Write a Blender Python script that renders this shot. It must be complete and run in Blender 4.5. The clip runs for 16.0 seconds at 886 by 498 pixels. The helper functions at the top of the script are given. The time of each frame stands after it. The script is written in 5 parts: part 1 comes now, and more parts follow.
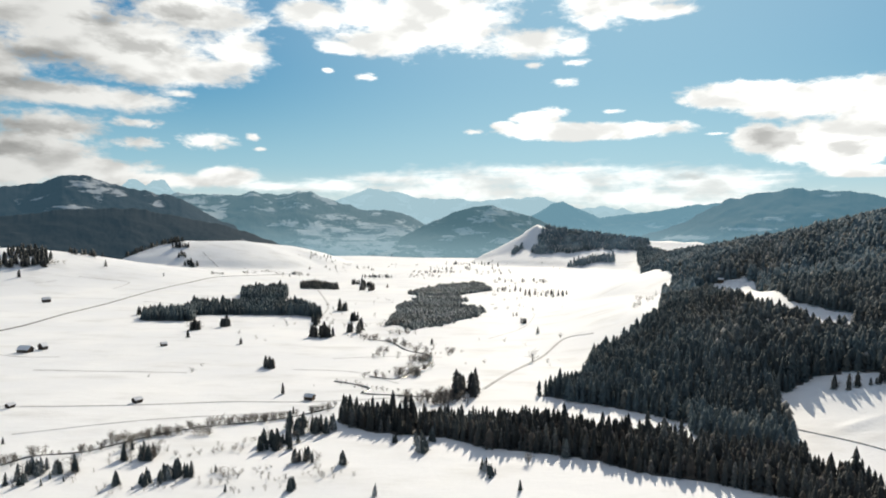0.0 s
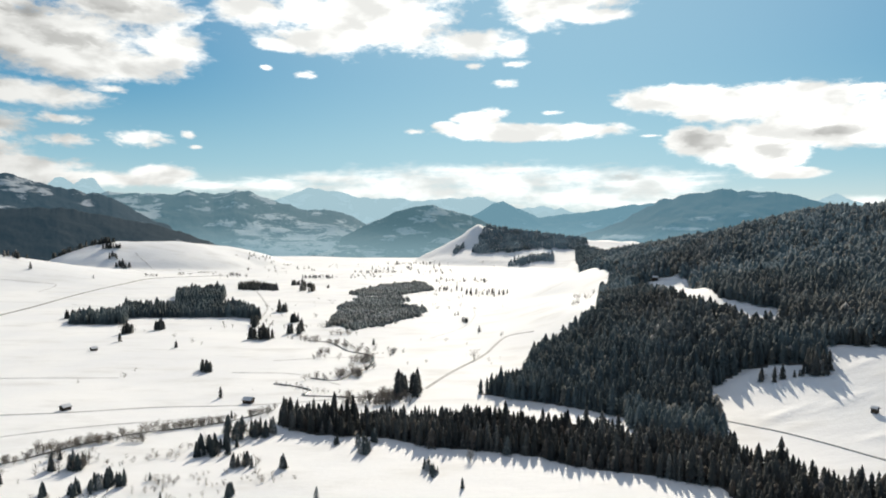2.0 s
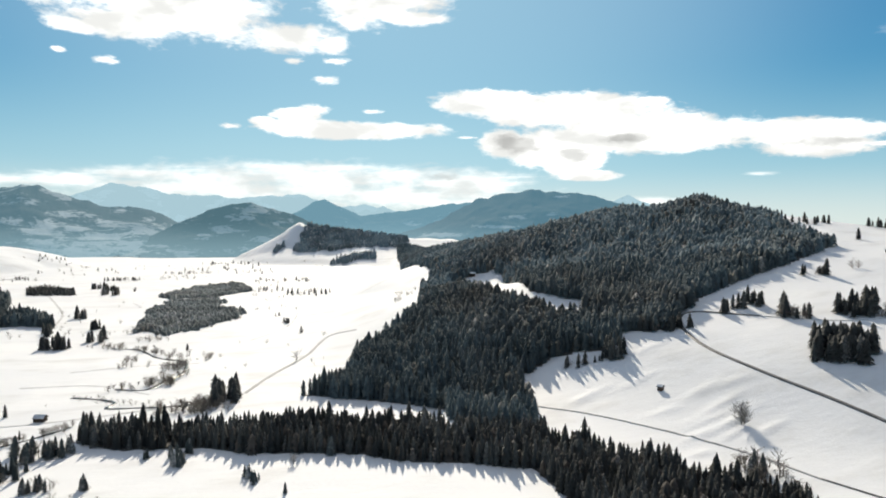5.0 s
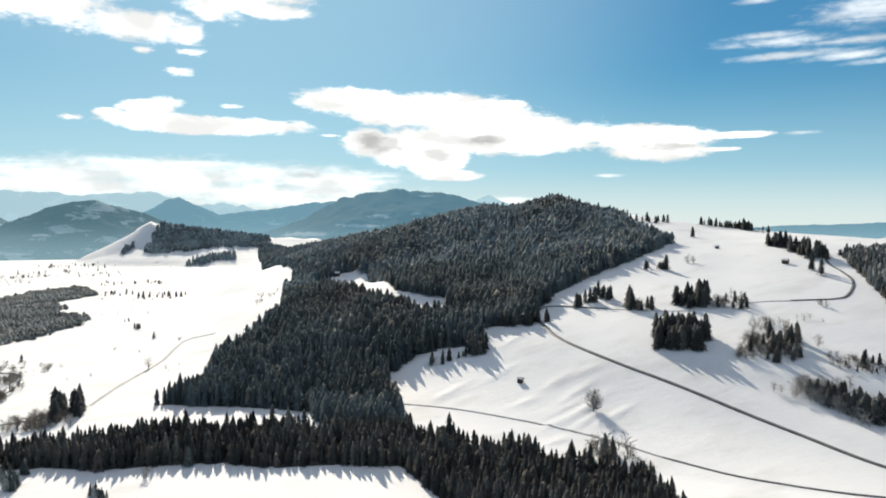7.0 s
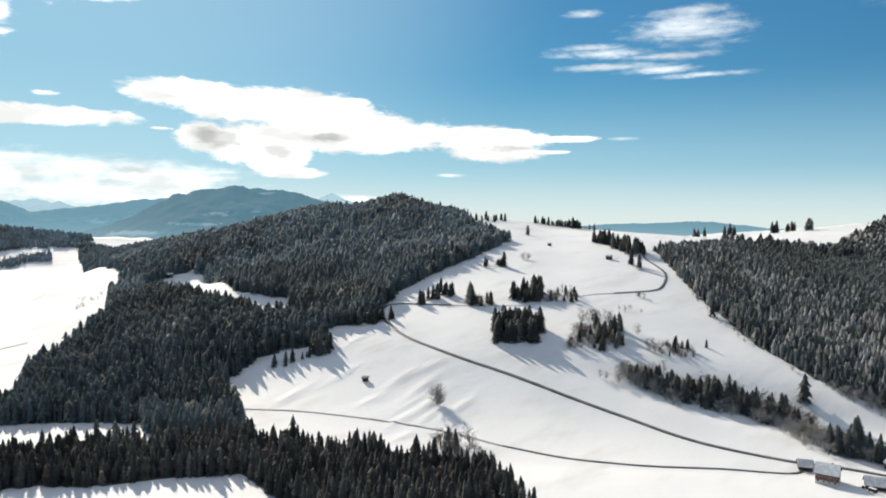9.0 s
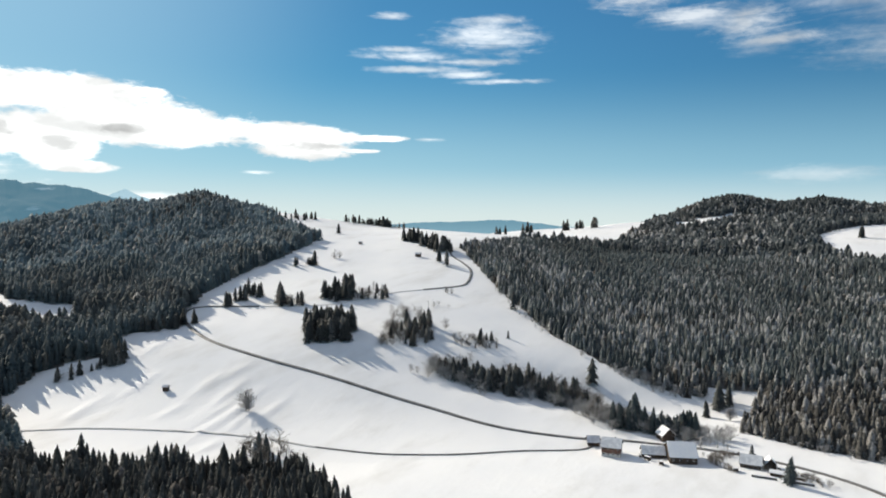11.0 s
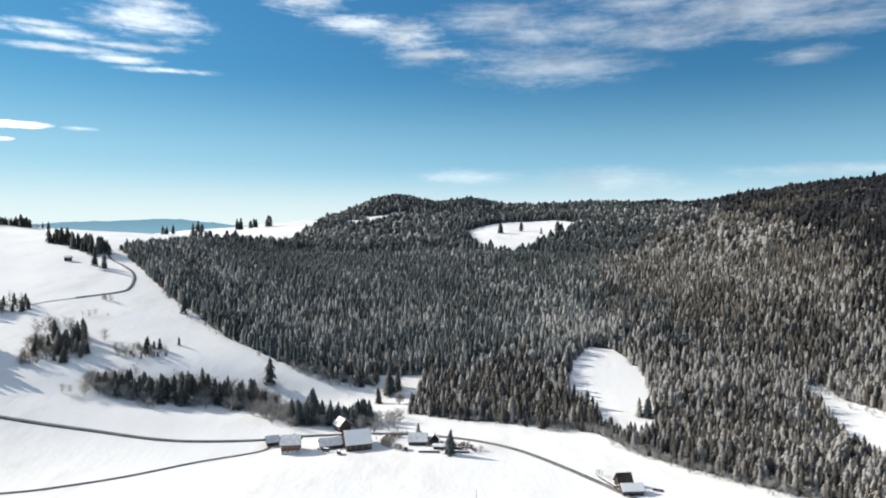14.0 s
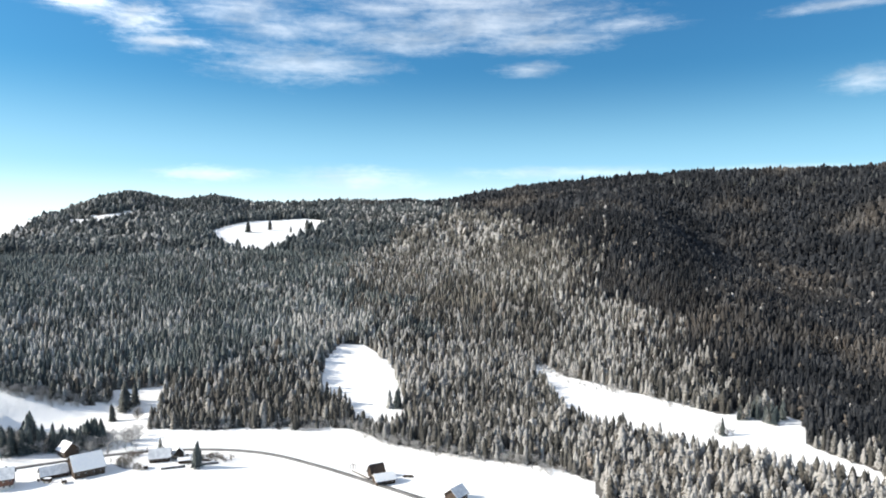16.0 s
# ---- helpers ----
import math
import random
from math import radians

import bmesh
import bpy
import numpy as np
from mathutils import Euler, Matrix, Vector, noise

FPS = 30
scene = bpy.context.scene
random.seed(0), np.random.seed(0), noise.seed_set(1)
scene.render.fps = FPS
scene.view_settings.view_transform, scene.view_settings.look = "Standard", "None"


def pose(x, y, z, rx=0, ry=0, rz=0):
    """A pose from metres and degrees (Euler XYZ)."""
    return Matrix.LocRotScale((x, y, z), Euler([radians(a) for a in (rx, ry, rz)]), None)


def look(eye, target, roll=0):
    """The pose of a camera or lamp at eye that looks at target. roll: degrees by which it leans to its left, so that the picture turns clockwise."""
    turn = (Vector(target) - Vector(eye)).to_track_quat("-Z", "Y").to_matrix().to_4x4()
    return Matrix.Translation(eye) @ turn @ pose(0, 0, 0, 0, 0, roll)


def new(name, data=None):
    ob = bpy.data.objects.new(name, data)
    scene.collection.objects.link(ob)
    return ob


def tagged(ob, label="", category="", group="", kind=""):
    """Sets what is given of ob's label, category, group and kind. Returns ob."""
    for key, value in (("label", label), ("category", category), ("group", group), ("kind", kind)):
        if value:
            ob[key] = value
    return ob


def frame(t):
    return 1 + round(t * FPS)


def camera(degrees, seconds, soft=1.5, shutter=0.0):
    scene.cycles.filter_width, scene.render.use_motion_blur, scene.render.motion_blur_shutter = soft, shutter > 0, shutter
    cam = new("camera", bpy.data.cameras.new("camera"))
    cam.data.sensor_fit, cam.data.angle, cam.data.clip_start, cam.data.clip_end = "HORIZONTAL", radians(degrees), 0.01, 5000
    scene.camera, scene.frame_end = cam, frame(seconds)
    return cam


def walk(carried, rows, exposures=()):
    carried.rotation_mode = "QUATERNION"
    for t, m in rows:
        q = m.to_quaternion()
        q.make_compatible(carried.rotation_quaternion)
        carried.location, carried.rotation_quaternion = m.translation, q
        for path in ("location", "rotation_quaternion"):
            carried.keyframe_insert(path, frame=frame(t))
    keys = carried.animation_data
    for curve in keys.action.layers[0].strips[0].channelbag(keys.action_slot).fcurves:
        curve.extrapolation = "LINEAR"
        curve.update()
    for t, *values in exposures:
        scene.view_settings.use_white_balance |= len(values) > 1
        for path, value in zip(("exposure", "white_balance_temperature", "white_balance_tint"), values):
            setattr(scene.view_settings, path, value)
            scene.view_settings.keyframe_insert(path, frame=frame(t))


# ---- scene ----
cam = camera(64.98, 16.0, soft=1.9)
EYE = (0, 0, 150)
PATH = [
    (0, look(EYE, (-0.001, 99.929, 146.222), 0.39)),
    (0.5, look(EYE, (1.800, 99.914, 146.264), 0.37)),
    (1, look(EYE, (3.649, 99.863, 146.261), 0.36)),
    (1.5, look(EYE, (5.618, 99.772, 146.250), 0.35)),
    (2, look(EYE, (8.387, 99.577, 146.241), 0.35)),
    (2.5, look(EYE, (11.709, 99.241, 146.232), 0.39)),
    (3, look(EYE, (16.245, 98.599, 146.214), 0.44)),
    (3.5, look(EYE, (20.674, 97.765, 146.189), 0.44)),
    (4, look(EYE, (24.640, 96.841, 146.173), 0.41)),
    (6.5, look(EYE, (46.450, 88.474, 146.158), 0.40)),
    (7, look(EYE, (50.694, 86.112, 146.150), 0.38)),
    (7.5, look(EYE, (55.372, 83.181, 146.148), 0.38)),
    (8, look(EYE, (60.288, 79.690, 146.135), 0.40)),
    (8.5, look(EYE, (64.390, 76.413, 146.114), 0.44)),
    (11, look(EYE, (85.434, 51.825, 146.103), 0.45)),
    (11.5, look(EYE, (89.117, 45.201, 146.108), 0.41)),
    (12, look(EYE, (92.309, 38.264, 146.122), 0.37)),
    (12.5, look(EYE, (94.946, 31.152, 146.143), 0.31)),
    (13, look(EYE, (97.023, 23.912, 146.155), 0.27)),
    (13.5, look(EYE, (98.560, 16.467, 146.158), 0.24)),
    (14, look(EYE, (99.557, 8.582, 146.163), 0.20)),
    (14.5, look(EYE, (99.925, 0.311, 146.148), 0.15)),
    (15, look(EYE, (99.537, -8.785, 146.105), 0.10)),
    (15.5, look(EYE, (98.380, -17.485, 146.053), 0.04)),
    (16, look(EYE, (96.313, -26.601, 145.985), -0.04)),
]
walk(cam, PATH, exposures=[(0.0, 0.17, 7050, 8), (6.0, 0.28, 7000, 8), (8.5, 0.32, 6950, 8), (11, 0.27, 6850, 8), (12.5, 0.32, 6750, 8), (14.5, 0.60, 6650, 8), (16.0, 0.93, 6600, 8)])

# ---- sky, clouds and sun ----
SUN_AZIMUTH, SUN_ELEVATION = 14.0, 28.0     # degrees, from +y towards +x

CLOUD_LEFT = [(-25.2, 12.9, 10.2, 2.43), (-30.3, 14.4, 5.8, 2.22), (-21.4, 11.5, 6.4, 1.64), (-16.4, 12.9, 2.3, 1.87), (-28.6, 9.0, 7.4, 0.95), (-34.3, 10.9, 3.8, 4.73), (-29.3, 6.6, 3.5, 1.5), (-30.4, 5.1, 5.2, 1.34), (-28.3, 3.8, 6.5, 0.89), (-22.6, 3.1, 5.9, 0.68), (-17.3, 3.5, 2.6, 0.88), (-19.3, 15.7, 4.9, 1.78), (-31.4, 3.5, 4.0, 1.18)]
CLOUD_MIDDLE = [(-1.2, 15.9, 6.9, 2.78), (-4.4, 14.4, 5.0, 1.2), (7.5, 14.4, 3.5, 1.27), (10.2, 14.0, 1.5, 0.76), (-8.5, 13.8, 2.1, 0.59), (-10.3, 16.2, 3.1, 1.24), (1.5, 19.2, 14.8, 2.02), (13.7, 17.4, 5.6, 1.85), (16.7, 16.1, 3.0, 0.65), (-6.7, 16.6, 2.7, 1.66), (11.9, 15.8, 1.3, 0.75)]
CLOUD_SMALL = [(-23.8, 7.3, 2.4, 0.42), (-23.4, 5.8, 2.0, 0.54), (-18.6, 6.2, 2.4, 0.77), (-19.4, 6.2, 1.2, 0.6), (-15.3, 6.6, 0.7, 0.35), (-14.7, 5.7, 0.6, 0.18), (-6.3, 11.6, 1.0, 0.35), (-9.4, 12.0, 0.6, 0.22), (9.8, 11.2, 1.1, 0.39), (7.3, 12.6, 0.9, 0.3), (10.7, 12.7, 1.2, 0.3), (13.6, 8.9, 1.0, 0.21), (2.4, 7.4, 1.0, 0.23), (-20.6, 9.6, 1.2, 0.33), (21.4, 6.9, 1.0, 0.13), (8.9, 8.9, 1.4, 0.53)]
CLOUD_RIGHT = [(23.3, 9.6, 4.8, 1.33), (29.3, 9.0, 8.8, 1.61), (34.4, 7.4, 8.1, 1.89), (24.4, 6.3, 2.7, 1.36), (27.9, 6.07, 3.9, 1.92), (29.7, 5.08, 2.9, 1.47), (31.3, 3.84, 2.85, 0.5), (39.8, 6.9, 4.9, 1.33), (47.0, 6.6, 6.2, 1.2), (47.9, 5.8, 4.5, 1.03), (53.0, 6.7, 3.0, 0.33), (51.9, 5.7, 2.1, 0.21), (11.7, 7.4, 8.5, 0.87), (7.5, 8.5, 2.3, 0.59), (4.8, 7.9, 1.3, 0.41), (35.7, 9.5, 1.8, 0.45), (6.3, 7.5, 2.4, 0.5)]
CLOUD_LOW = [(9.5, 3.5, 13.65, 1.32), (9.1, 4.3, 8.9, 0.43), (4.3, 2.5, 15.45, 0.93), (15.6, 2.1, 11.4, 1.17), (21.0, 3.1, 5.45, 1.28), (-4.1, 3.5, 4.7, 0.7), (-9.4, 2.9, 6.5, 0.66), (-14.4, 2.8, 4.1, 0.41), (35.8, 1.7, 2.75, 0.45)]
CLOUD_WISP = [(62.2, 14.7, 3.5, 1.09), (63.3, 16.0, 2.1, 0.37), (55.9, 13.2, 3.6, 0.38), (60.9, 12.8, 3.1, 0.25), (55.0, 13.7, 2.3, 0.25), (56.7, 12.2, 3.6, 0.25), (60.6, 11.8, 2.6, 0.25), (64.0, 11.3, 3.2, 0.21), (54.4, 16.2, 1.3, 0.28), (74.5, 17.0, 2.8, 0.83), (78.2, 15.6, 2.9, 0.67), (81.8, 14.7, 3.0, 1.01), (83.8, 13.4, 2.6, 0.42), (57.6, 6.7, 1.2, 0.13), (43.6, 3.8, 0.9, 0.12)]
CLOUD_WISP2 = [(90.0, 16.0, 4.1, 1.21), (92.6, 14.9, 3.9, 0.74), (93.9, 12.4, 5.5, 1.19), (96.6, 15.4, 3.1, 0.75), (102.1, 14.4, 5.5, 0.94), (108.9, 15.7, 9.1, 1.43), (113.5, 14.2, 5.0, 0.85), (119.7, 15.1, 3.4, 0.58), (101.1, 16.6, 4.1, 0.83), (78.9, 15.2, 3.0, 0.6), (81.9, 14.8, 2.0, 0.7), (83.0, 13.3, 2.0, 0.64), (112.4, 12.1, 2.2, 0.52), (136.8, 9.9, 2.0, 0.76), (86.9, 3.7, 3.1, 0.48), (98.3, 3.4, 4.1, 0.82), (115.4, 3.9, 6.2, 0.41), (130.1, 3.8, 5.3, 0.29), (106.2, 17.2, 9.1, 0.82), (135.3, 15.0, 4.2, 0.37)]
CLOUD_DARK = [(25.4, 6.32, 2.5, 1.09), (29.9, 5.53, 1.65, 1.0), (34.1, 6.71, 2.75, 0.45), (48.7, 6.0, 4.4, 0.6), (19.2, 3.7, 2.3, 0.41), (-30.4, 6.5, 3.8, 0.87), (-31.4, 5.0, 3.8, 0.78), (-26.0, 14.3, 2.2, 0.61), (-30.3, 9.4, 3.8, 0.69), (-23.3, 12.9, 4.7, 0.88), (-29.6, 11.6, 4.2, 0.61), (-20.1, 15.6, 2.8, 0.71)]


class Nodes:
    """Short hand for a node tree."""

    def __init__(self, tree):
        self.tree = tree
        tree.nodes.clear()

    def add(self, kind, inputs=None, **settings):
        n = self.tree.nodes.new(kind)
        for key, value in settings.items():
            setattr(n, key, value)
        for key, value in (inputs or {}).items():
            self.put(n.inputs[key], value)
        return n

    def put(self, socket, value):
        if isinstance(value, bpy.types.NodeSocket):
            self.tree.links.new(value, socket)
        else:
            socket.default_value = value

    def math(self, operation, a, b=0.0, clamp=False):
        return self.add("ShaderNodeMath", {0: a, 1: b}, operation=operation, use_clamp=clamp).outputs[0]

    def noise(self, vector, scale, detail=4.0, rough=0.55, distortion=0.0):
        return self.add("ShaderNodeTexNoise", {"Vector": vector, "Scale": scale, "Detail": detail, "Roughness": rough, "Distortion": distortion}).outputs["Fac"]

    def ramp(self, value, low, high, to_low=0.0, to_high=1.0):
        return self.add("ShaderNodeMapRange", {"Value": value, "From Min": low, "From Max": high, "To Min": to_low, "To Max": to_high}, interpolation_type="SMOOTHSTEP").outputs[0]

    def mix(self, factor, a, b):
        n = self.add("ShaderNodeMix", data_type="RGBA")
        self.put(n.inputs[0], factor), self.put(n.inputs[6], a), self.put(n.inputs[7], b)
        return n.outputs[2]


def sky_world():
    world = bpy.data.worlds.new("sky")
    scene.world = world
    world.use_nodes = True
    n = Nodes(world.node_tree)
    sky = n.add("ShaderNodeTexSky", sky_type="NISHITA", sun_disc=False, sun_elevation=radians(SUN_ELEVATION), sun_rotation=radians(SUN_AZIMUTH), altitude=900.0, air_density=1.0, dust_density=0.3, ozone_density=4.5)
    way = n.add("ShaderNodeTexCoord").outputs["Generated"]
    xyz = n.add("ShaderNodeSeparateXYZ", {0: way}).outputs
    azimuth = n.math("DEGREES", n.math("ARCTAN2", xyz[0], xyz[1]))
    height = n.math("DEGREES", n.math("ARCSINE", xyz[2]))
    flat = n.add("ShaderNodeCombineXYZ", {0: azimuth, 1: height, 2: 0.0}).outputs[0]
    stretched = n.add("ShaderNodeCombineXYZ", {0: n.math("MULTIPLY", azimuth, 0.45), 1: height, 2: 0.0}).outputs[0]
    billow = n.noise(stretched, 0.42, 7.0, 0.58, 0.3)
    streak = n.noise(n.add("ShaderNodeCombineXYZ", {0: n.math("MULTIPLY", azimuth, 0.32), 1: n.math("MULTIPLY", height, 2.0), 2: 3.0}).outputs[0], 0.5, 7.0, 0.62, 0.8)

    fine = n.noise(stretched, 2.4, 5.0, 0.6, 0.4)
    shade = n.noise(stretched, 0.5, 5.0, 0.5, 0.2)

    def field(places):
        best = None
        for a, e, ra, re in places:
            off = n.add("ShaderNodeVectorMath", {0: flat, 1: (a, e, 0)}, operation="SUBTRACT").outputs[0]
            off = n.add("ShaderNodeVectorMath", {0: off, 1: (1 / ra, 1 / re, 0)}, operation="MULTIPLY").outputs[0]
            far = n.add("ShaderNodeVectorMath", {0: off}, operation="LENGTH").outputs[1]
            best = far if best is None else n.add("ShaderNodeMath", {0: best, 1: far, 2: 0.22}, operation="SMOOTH_MIN").outputs[0]
        return n.math("SUBTRACT", 1.0, best)

    def cover(places, texture, rough, low, high):
        grain = n.math("ADD", n.math("MULTIPLY", n.math("SUBTRACT", texture, 0.5), rough), n.math("MULTIPLY", n.math("SUBTRACT", fine, 0.5), rough * 0.45))
        return n.ramp(n.math("ADD", field(places), grain), low, high)

    heaps = n.math("MAXIMUM", n.math("MAXIMUM", cover(CLOUD_LEFT + CLOUD_MIDDLE, billow, 1.6, -0.16, 0.40), cover(CLOUD_SMALL, fine, 1.15, -0.06, 0.75)), cover(CLOUD_RIGHT, billow, 1.1, -0.02, 0.30))
    low = n.math("MULTIPLY", cover(CLOUD_LOW, streak, 1.9, -0.3, 0.9), 0.82)
    wisps = n.math("MULTIPLY", cover(CLOUD_WISP, streak, 2.4, -0.5, 1.15), 0.62)
    veils = n.math("MULTIPLY", cover(CLOUD_WISP2, streak, 2.2, -0.7, 1.5), 0.46)
    dark = n.math("MULTIPLY", cover(CLOUD_DARK, billow, 2.0, 0.0, 0.8), 0.75)
    thick = n.math("MAXIMUM", n.math("MAXIMUM", heaps, low), n.math("MAXIMUM", wisps, veils))
    side = n.ramp(azimuth, -34.0, -8.0, 0.72, 1.25)
    lit = n.math("MULTIPLY", n.ramp(shade, 0.34, 0.6, 0.74, 1.15), side)
    lit = n.math("MULTIPLY", lit, n.math("SUBTRACT", 1.0, n.math("MULTIPLY", dark, 0.55)))
    lit = n.math("MULTIPLY", lit, n.ramp(azimuth, 60.0, 100.0, 1.0, 0.68))
    white = n.add("ShaderNodeVectorMath", {0: (0.78, 0.81, 0.85), "Scale": lit}, operation="SCALE").outputs[0]
    air = n.add("ShaderNodeVectorMath", {0: sky.outputs[0], 1: (SKY * 0.32, SKY * 0.82, SKY * 1.2)}, operation="MULTIPLY").outputs[0]
    soft = n.add("ShaderNodeVectorMath", {0: air, 1: (0.9, 0.9, 0.9), 2: (1, 1, 1)}, operation="MULTIPLY_ADD").outputs[0]
    air = n.add("ShaderNodeVectorMath", {0: air, 1: soft}, operation="DIVIDE").outputs[0]
    sunward = (math.sin(radians(SUN_AZIMUTH)) * math.cos(radians(SUN_ELEVATION)), math.cos(radians(SUN_AZIMUTH)) * math.cos(radians(SUN_ELEVATION)), math.sin(radians(SUN_ELEVATION)))
    towards = n.add("ShaderNodeVectorMath", {0: way, 1: sunward}, operation="DOT_PRODUCT").outputs[1]
    air = n.add("ShaderNodeVectorMath", {0: air, "Scale": n.ramp(towards, -0.2, 0.8, 0.80, 1.0)}, operation="SCALE").outputs[0]
    haze = n.mix(n.ramp(towards, 0.1, 0.95), (0.30, 0.53, 0.70, 1), (0.42, 0.62, 0.74, 1))
    air = n.mix(n.ramp(height, -1.0, 12.5, 0.85, 0.0), air, haze)
    air = n.mix(n.ramp(height, -0.5, 4.8, 0.8, 0.0), air, (0.64, 0.71, 0.71, 1))
    air = n.mix(n.ramp(towards, 0.78, 1.0, 0.0, 0.38), air, (0.50, 0.71, 0.85, 1))
    # Unseen cloud veil higher up, added to brighten and neutralise the shadows.
    high = n.math("MULTIPLY", n.ramp(height, 18.0, 34.0, 0.0, 0.6), n.ramp(billow, 0.4, 0.6, 0.35, 1.0))
    air = n.mix(high, air, (0.56, 0.57, 0.59, 1))
    colour = n.mix(thick, air, white)
    back = n.add("ShaderNodeBackground", {"Color": colour, "Strength": 1.0})
    n.add("ShaderNodeOutputWorld", {"Surface": back.outputs[0]})


SKY = 0.100
sky_world()
sun = new("sun", bpy.data.lights.new("sun", "SUN"))
sun.data.energy, sun.data.angle, sun.data.color = 4.1, radians(0.53), (1.0, 0.93, 0.84)
sun.matrix_world = look((0, 0, 1000), (-1000 * math.sin(radians(SUN_AZIMUTH)) * math.cos(radians(SUN_ELEVATION)), -1000 * math.cos(radians(SUN_AZIMUTH)) * math.cos(radians(SUN_ELEVATION)), 1000 - 1000 * math.sin(radians(SUN_ELEVATION))))


# ---- materials ----
def material(name):
    m = bpy.data.materials.new(name)
    m.use_nodes = True
    return m, Nodes(m.node_tree)


def finish(n, colour, rough, bump_from=None, depth=0.1, strength=0.5, specular=0.3):
    p = n.add("ShaderNodeBsdfPrincipled", {"Base Color": colour, "Roughness": rough, "Specular IOR Level": specular})
    if bump_from is not None:
        b = n.add("ShaderNodeBump", {"Height": bump_from, "Distance": depth, "Strength": strength})
        n.put(p.inputs["Normal"], b.outputs[0])
    n.add("ShaderNodeOutputMaterial", {"Surface": p.outputs[0]})


def place_of(n):
    return n.add("ShaderNodeNewGeometry").outputs["Position"]


def snow_material():
    m, n = material("snow")
    at = place_of(n)
    drift = n.noise(n.add("ShaderNodeMapping", {"Vector": at, "Rotation": (0, 0, 0.5), "Scale": (0.012, 0.028, 0.02)}).outputs[0], 1.0, 5.0, 0.6)
    fine = n.noise(at, 0.35, 6.0, 0.65)
    patch = n.noise(at, 0.006, 4.0, 0.6)
    snow = n.mix(n.ramp(patch, 0.35, 0.7), (0.84, 0.845, 0.85, 1), (0.92, 0.915, 0.90, 1))
    # Grey-tan streaks: earthy drift marks, plus undulation shading put into the colour.
    snow = n.mix(n.ramp(drift, 0.48, 0.76, 0.0, 0.5), snow, (0.62, 0.61, 0.58, 1))
    wood = n.add("ShaderNodeAttribute", attribute_name="wooded").outputs["Fac"]
    edge = n.math("ADD", wood, n.math("MULTIPLY", n.math("SUBTRACT", fine, 0.5), 0.5))
    litter = n.mix(fine, (0.045, 0.04, 0.035, 1), (0.20, 0.19, 0.18, 1))
    colour = n.mix(n.ramp(edge, 0.35, 0.65), snow, litter)
    furrow = n.noise(n.add("ShaderNodeMapping", {"Vector": at, "Rotation": (0, 0, -0.9), "Scale": (0.012, 0.05, 0.03)}).outputs[0], 1.0, 4.0, 0.6, 0.6)
    relief = n.math("ADD", n.math("ADD", n.math("MULTIPLY", drift, 2.2), n.math("MULTIPLY", furrow, 0.6)), n.math("MULTIPLY", fine, 0.3))
    finish(n, colour, 0.75, relief, 1.0, 0.55, 0.2)
    return m


def needles_material(name, frost, per_object, low=(0.052, 0.066, 0.067, 1), high=(0.095, 0.105, 0.098, 1), patchy=0.9, most=0.8, vary=0.72):
    """Spruce needles, dusted with frost."""
    m, n = material(name)
    at = place_of(n)
    if per_object:
        random_of = n.add("ShaderNodeObjectInfo").outputs["Random"]
    else:
        random_of = n.add("ShaderNodeAttribute", attribute_name="variety").outputs["Fac"]
    stand = n.noise(at, 0.0045, 4.0, 0.6)
    tuft = n.noise(at, 0.9, 3.0, 0.6)
    needle = n.mix(random_of, low, high)
    needle = n.mix(n.ramp(stand, 0.5, 0.7, 0.0, 0.5), needle, (0.115, 0.096, 0.076, 1))
    age = n.noise(at, 0.016, 3.0, 0.6, 0.5)
    needle = n.add("ShaderNodeVectorMath", {0: needle, "Scale": n.ramp(age, 0.36, 0.64, 0.7, 1.3)}, operation="SCALE").outputs[0]
    up = n.add("ShaderNodeSeparateXYZ", {0: n.add("ShaderNodeNewGeometry").outputs["Normal"]}).outputs[2]
    rime = n.math("ADD", n.math("MULTIPLY", tuft, 0.9), n.math("MULTIPLY", up, 0.25))
    rime = n.math("ADD", rime, n.math("MULTIPLY", n.math("SUBTRACT", random_of, 0.5), vary))
    rime = n.math("ADD", rime, n.math("MULTIPLY", n.math("SUBTRACT", stand, 0.5), patchy))
    share = n.ramp(rime, 0.74 - frost, 1.16 - frost)
    colour = n.mix(n.math("MULTIPLY", share, most), needle, (0.66, 0.645, 0.62, 1))
    finish(n, colour, 0.8, tuft, 0.25, 0.6, 0.15)
    return m


def rough_material(name, low, high, size, depth=0.05, rough=0.85, stretch=(1, 1, 1)):
    """Two mixed colours with grain and stains at real size."""
    m, n = material(name)
    at = n.add("ShaderNodeMapping", {"Vector": n.add("ShaderNodeTexCoord").outputs["Object"], "Scale": stretch}).outputs[0]
    grain, stain = n.noise(at, 1.0 / size, 5.0, 0.65), n.noise(at, 0.12 / size, 3.0, 0.5)
    colour = n.mix(n.ramp(n.math("ADD", n.math("MULTIPLY", grain, 0.6), n.math("MULTIPLY", stain, 0.4)), 0.35, 0.65), low, high)
    finish(n, colour, rough, grain, depth, 0.6)
    return m


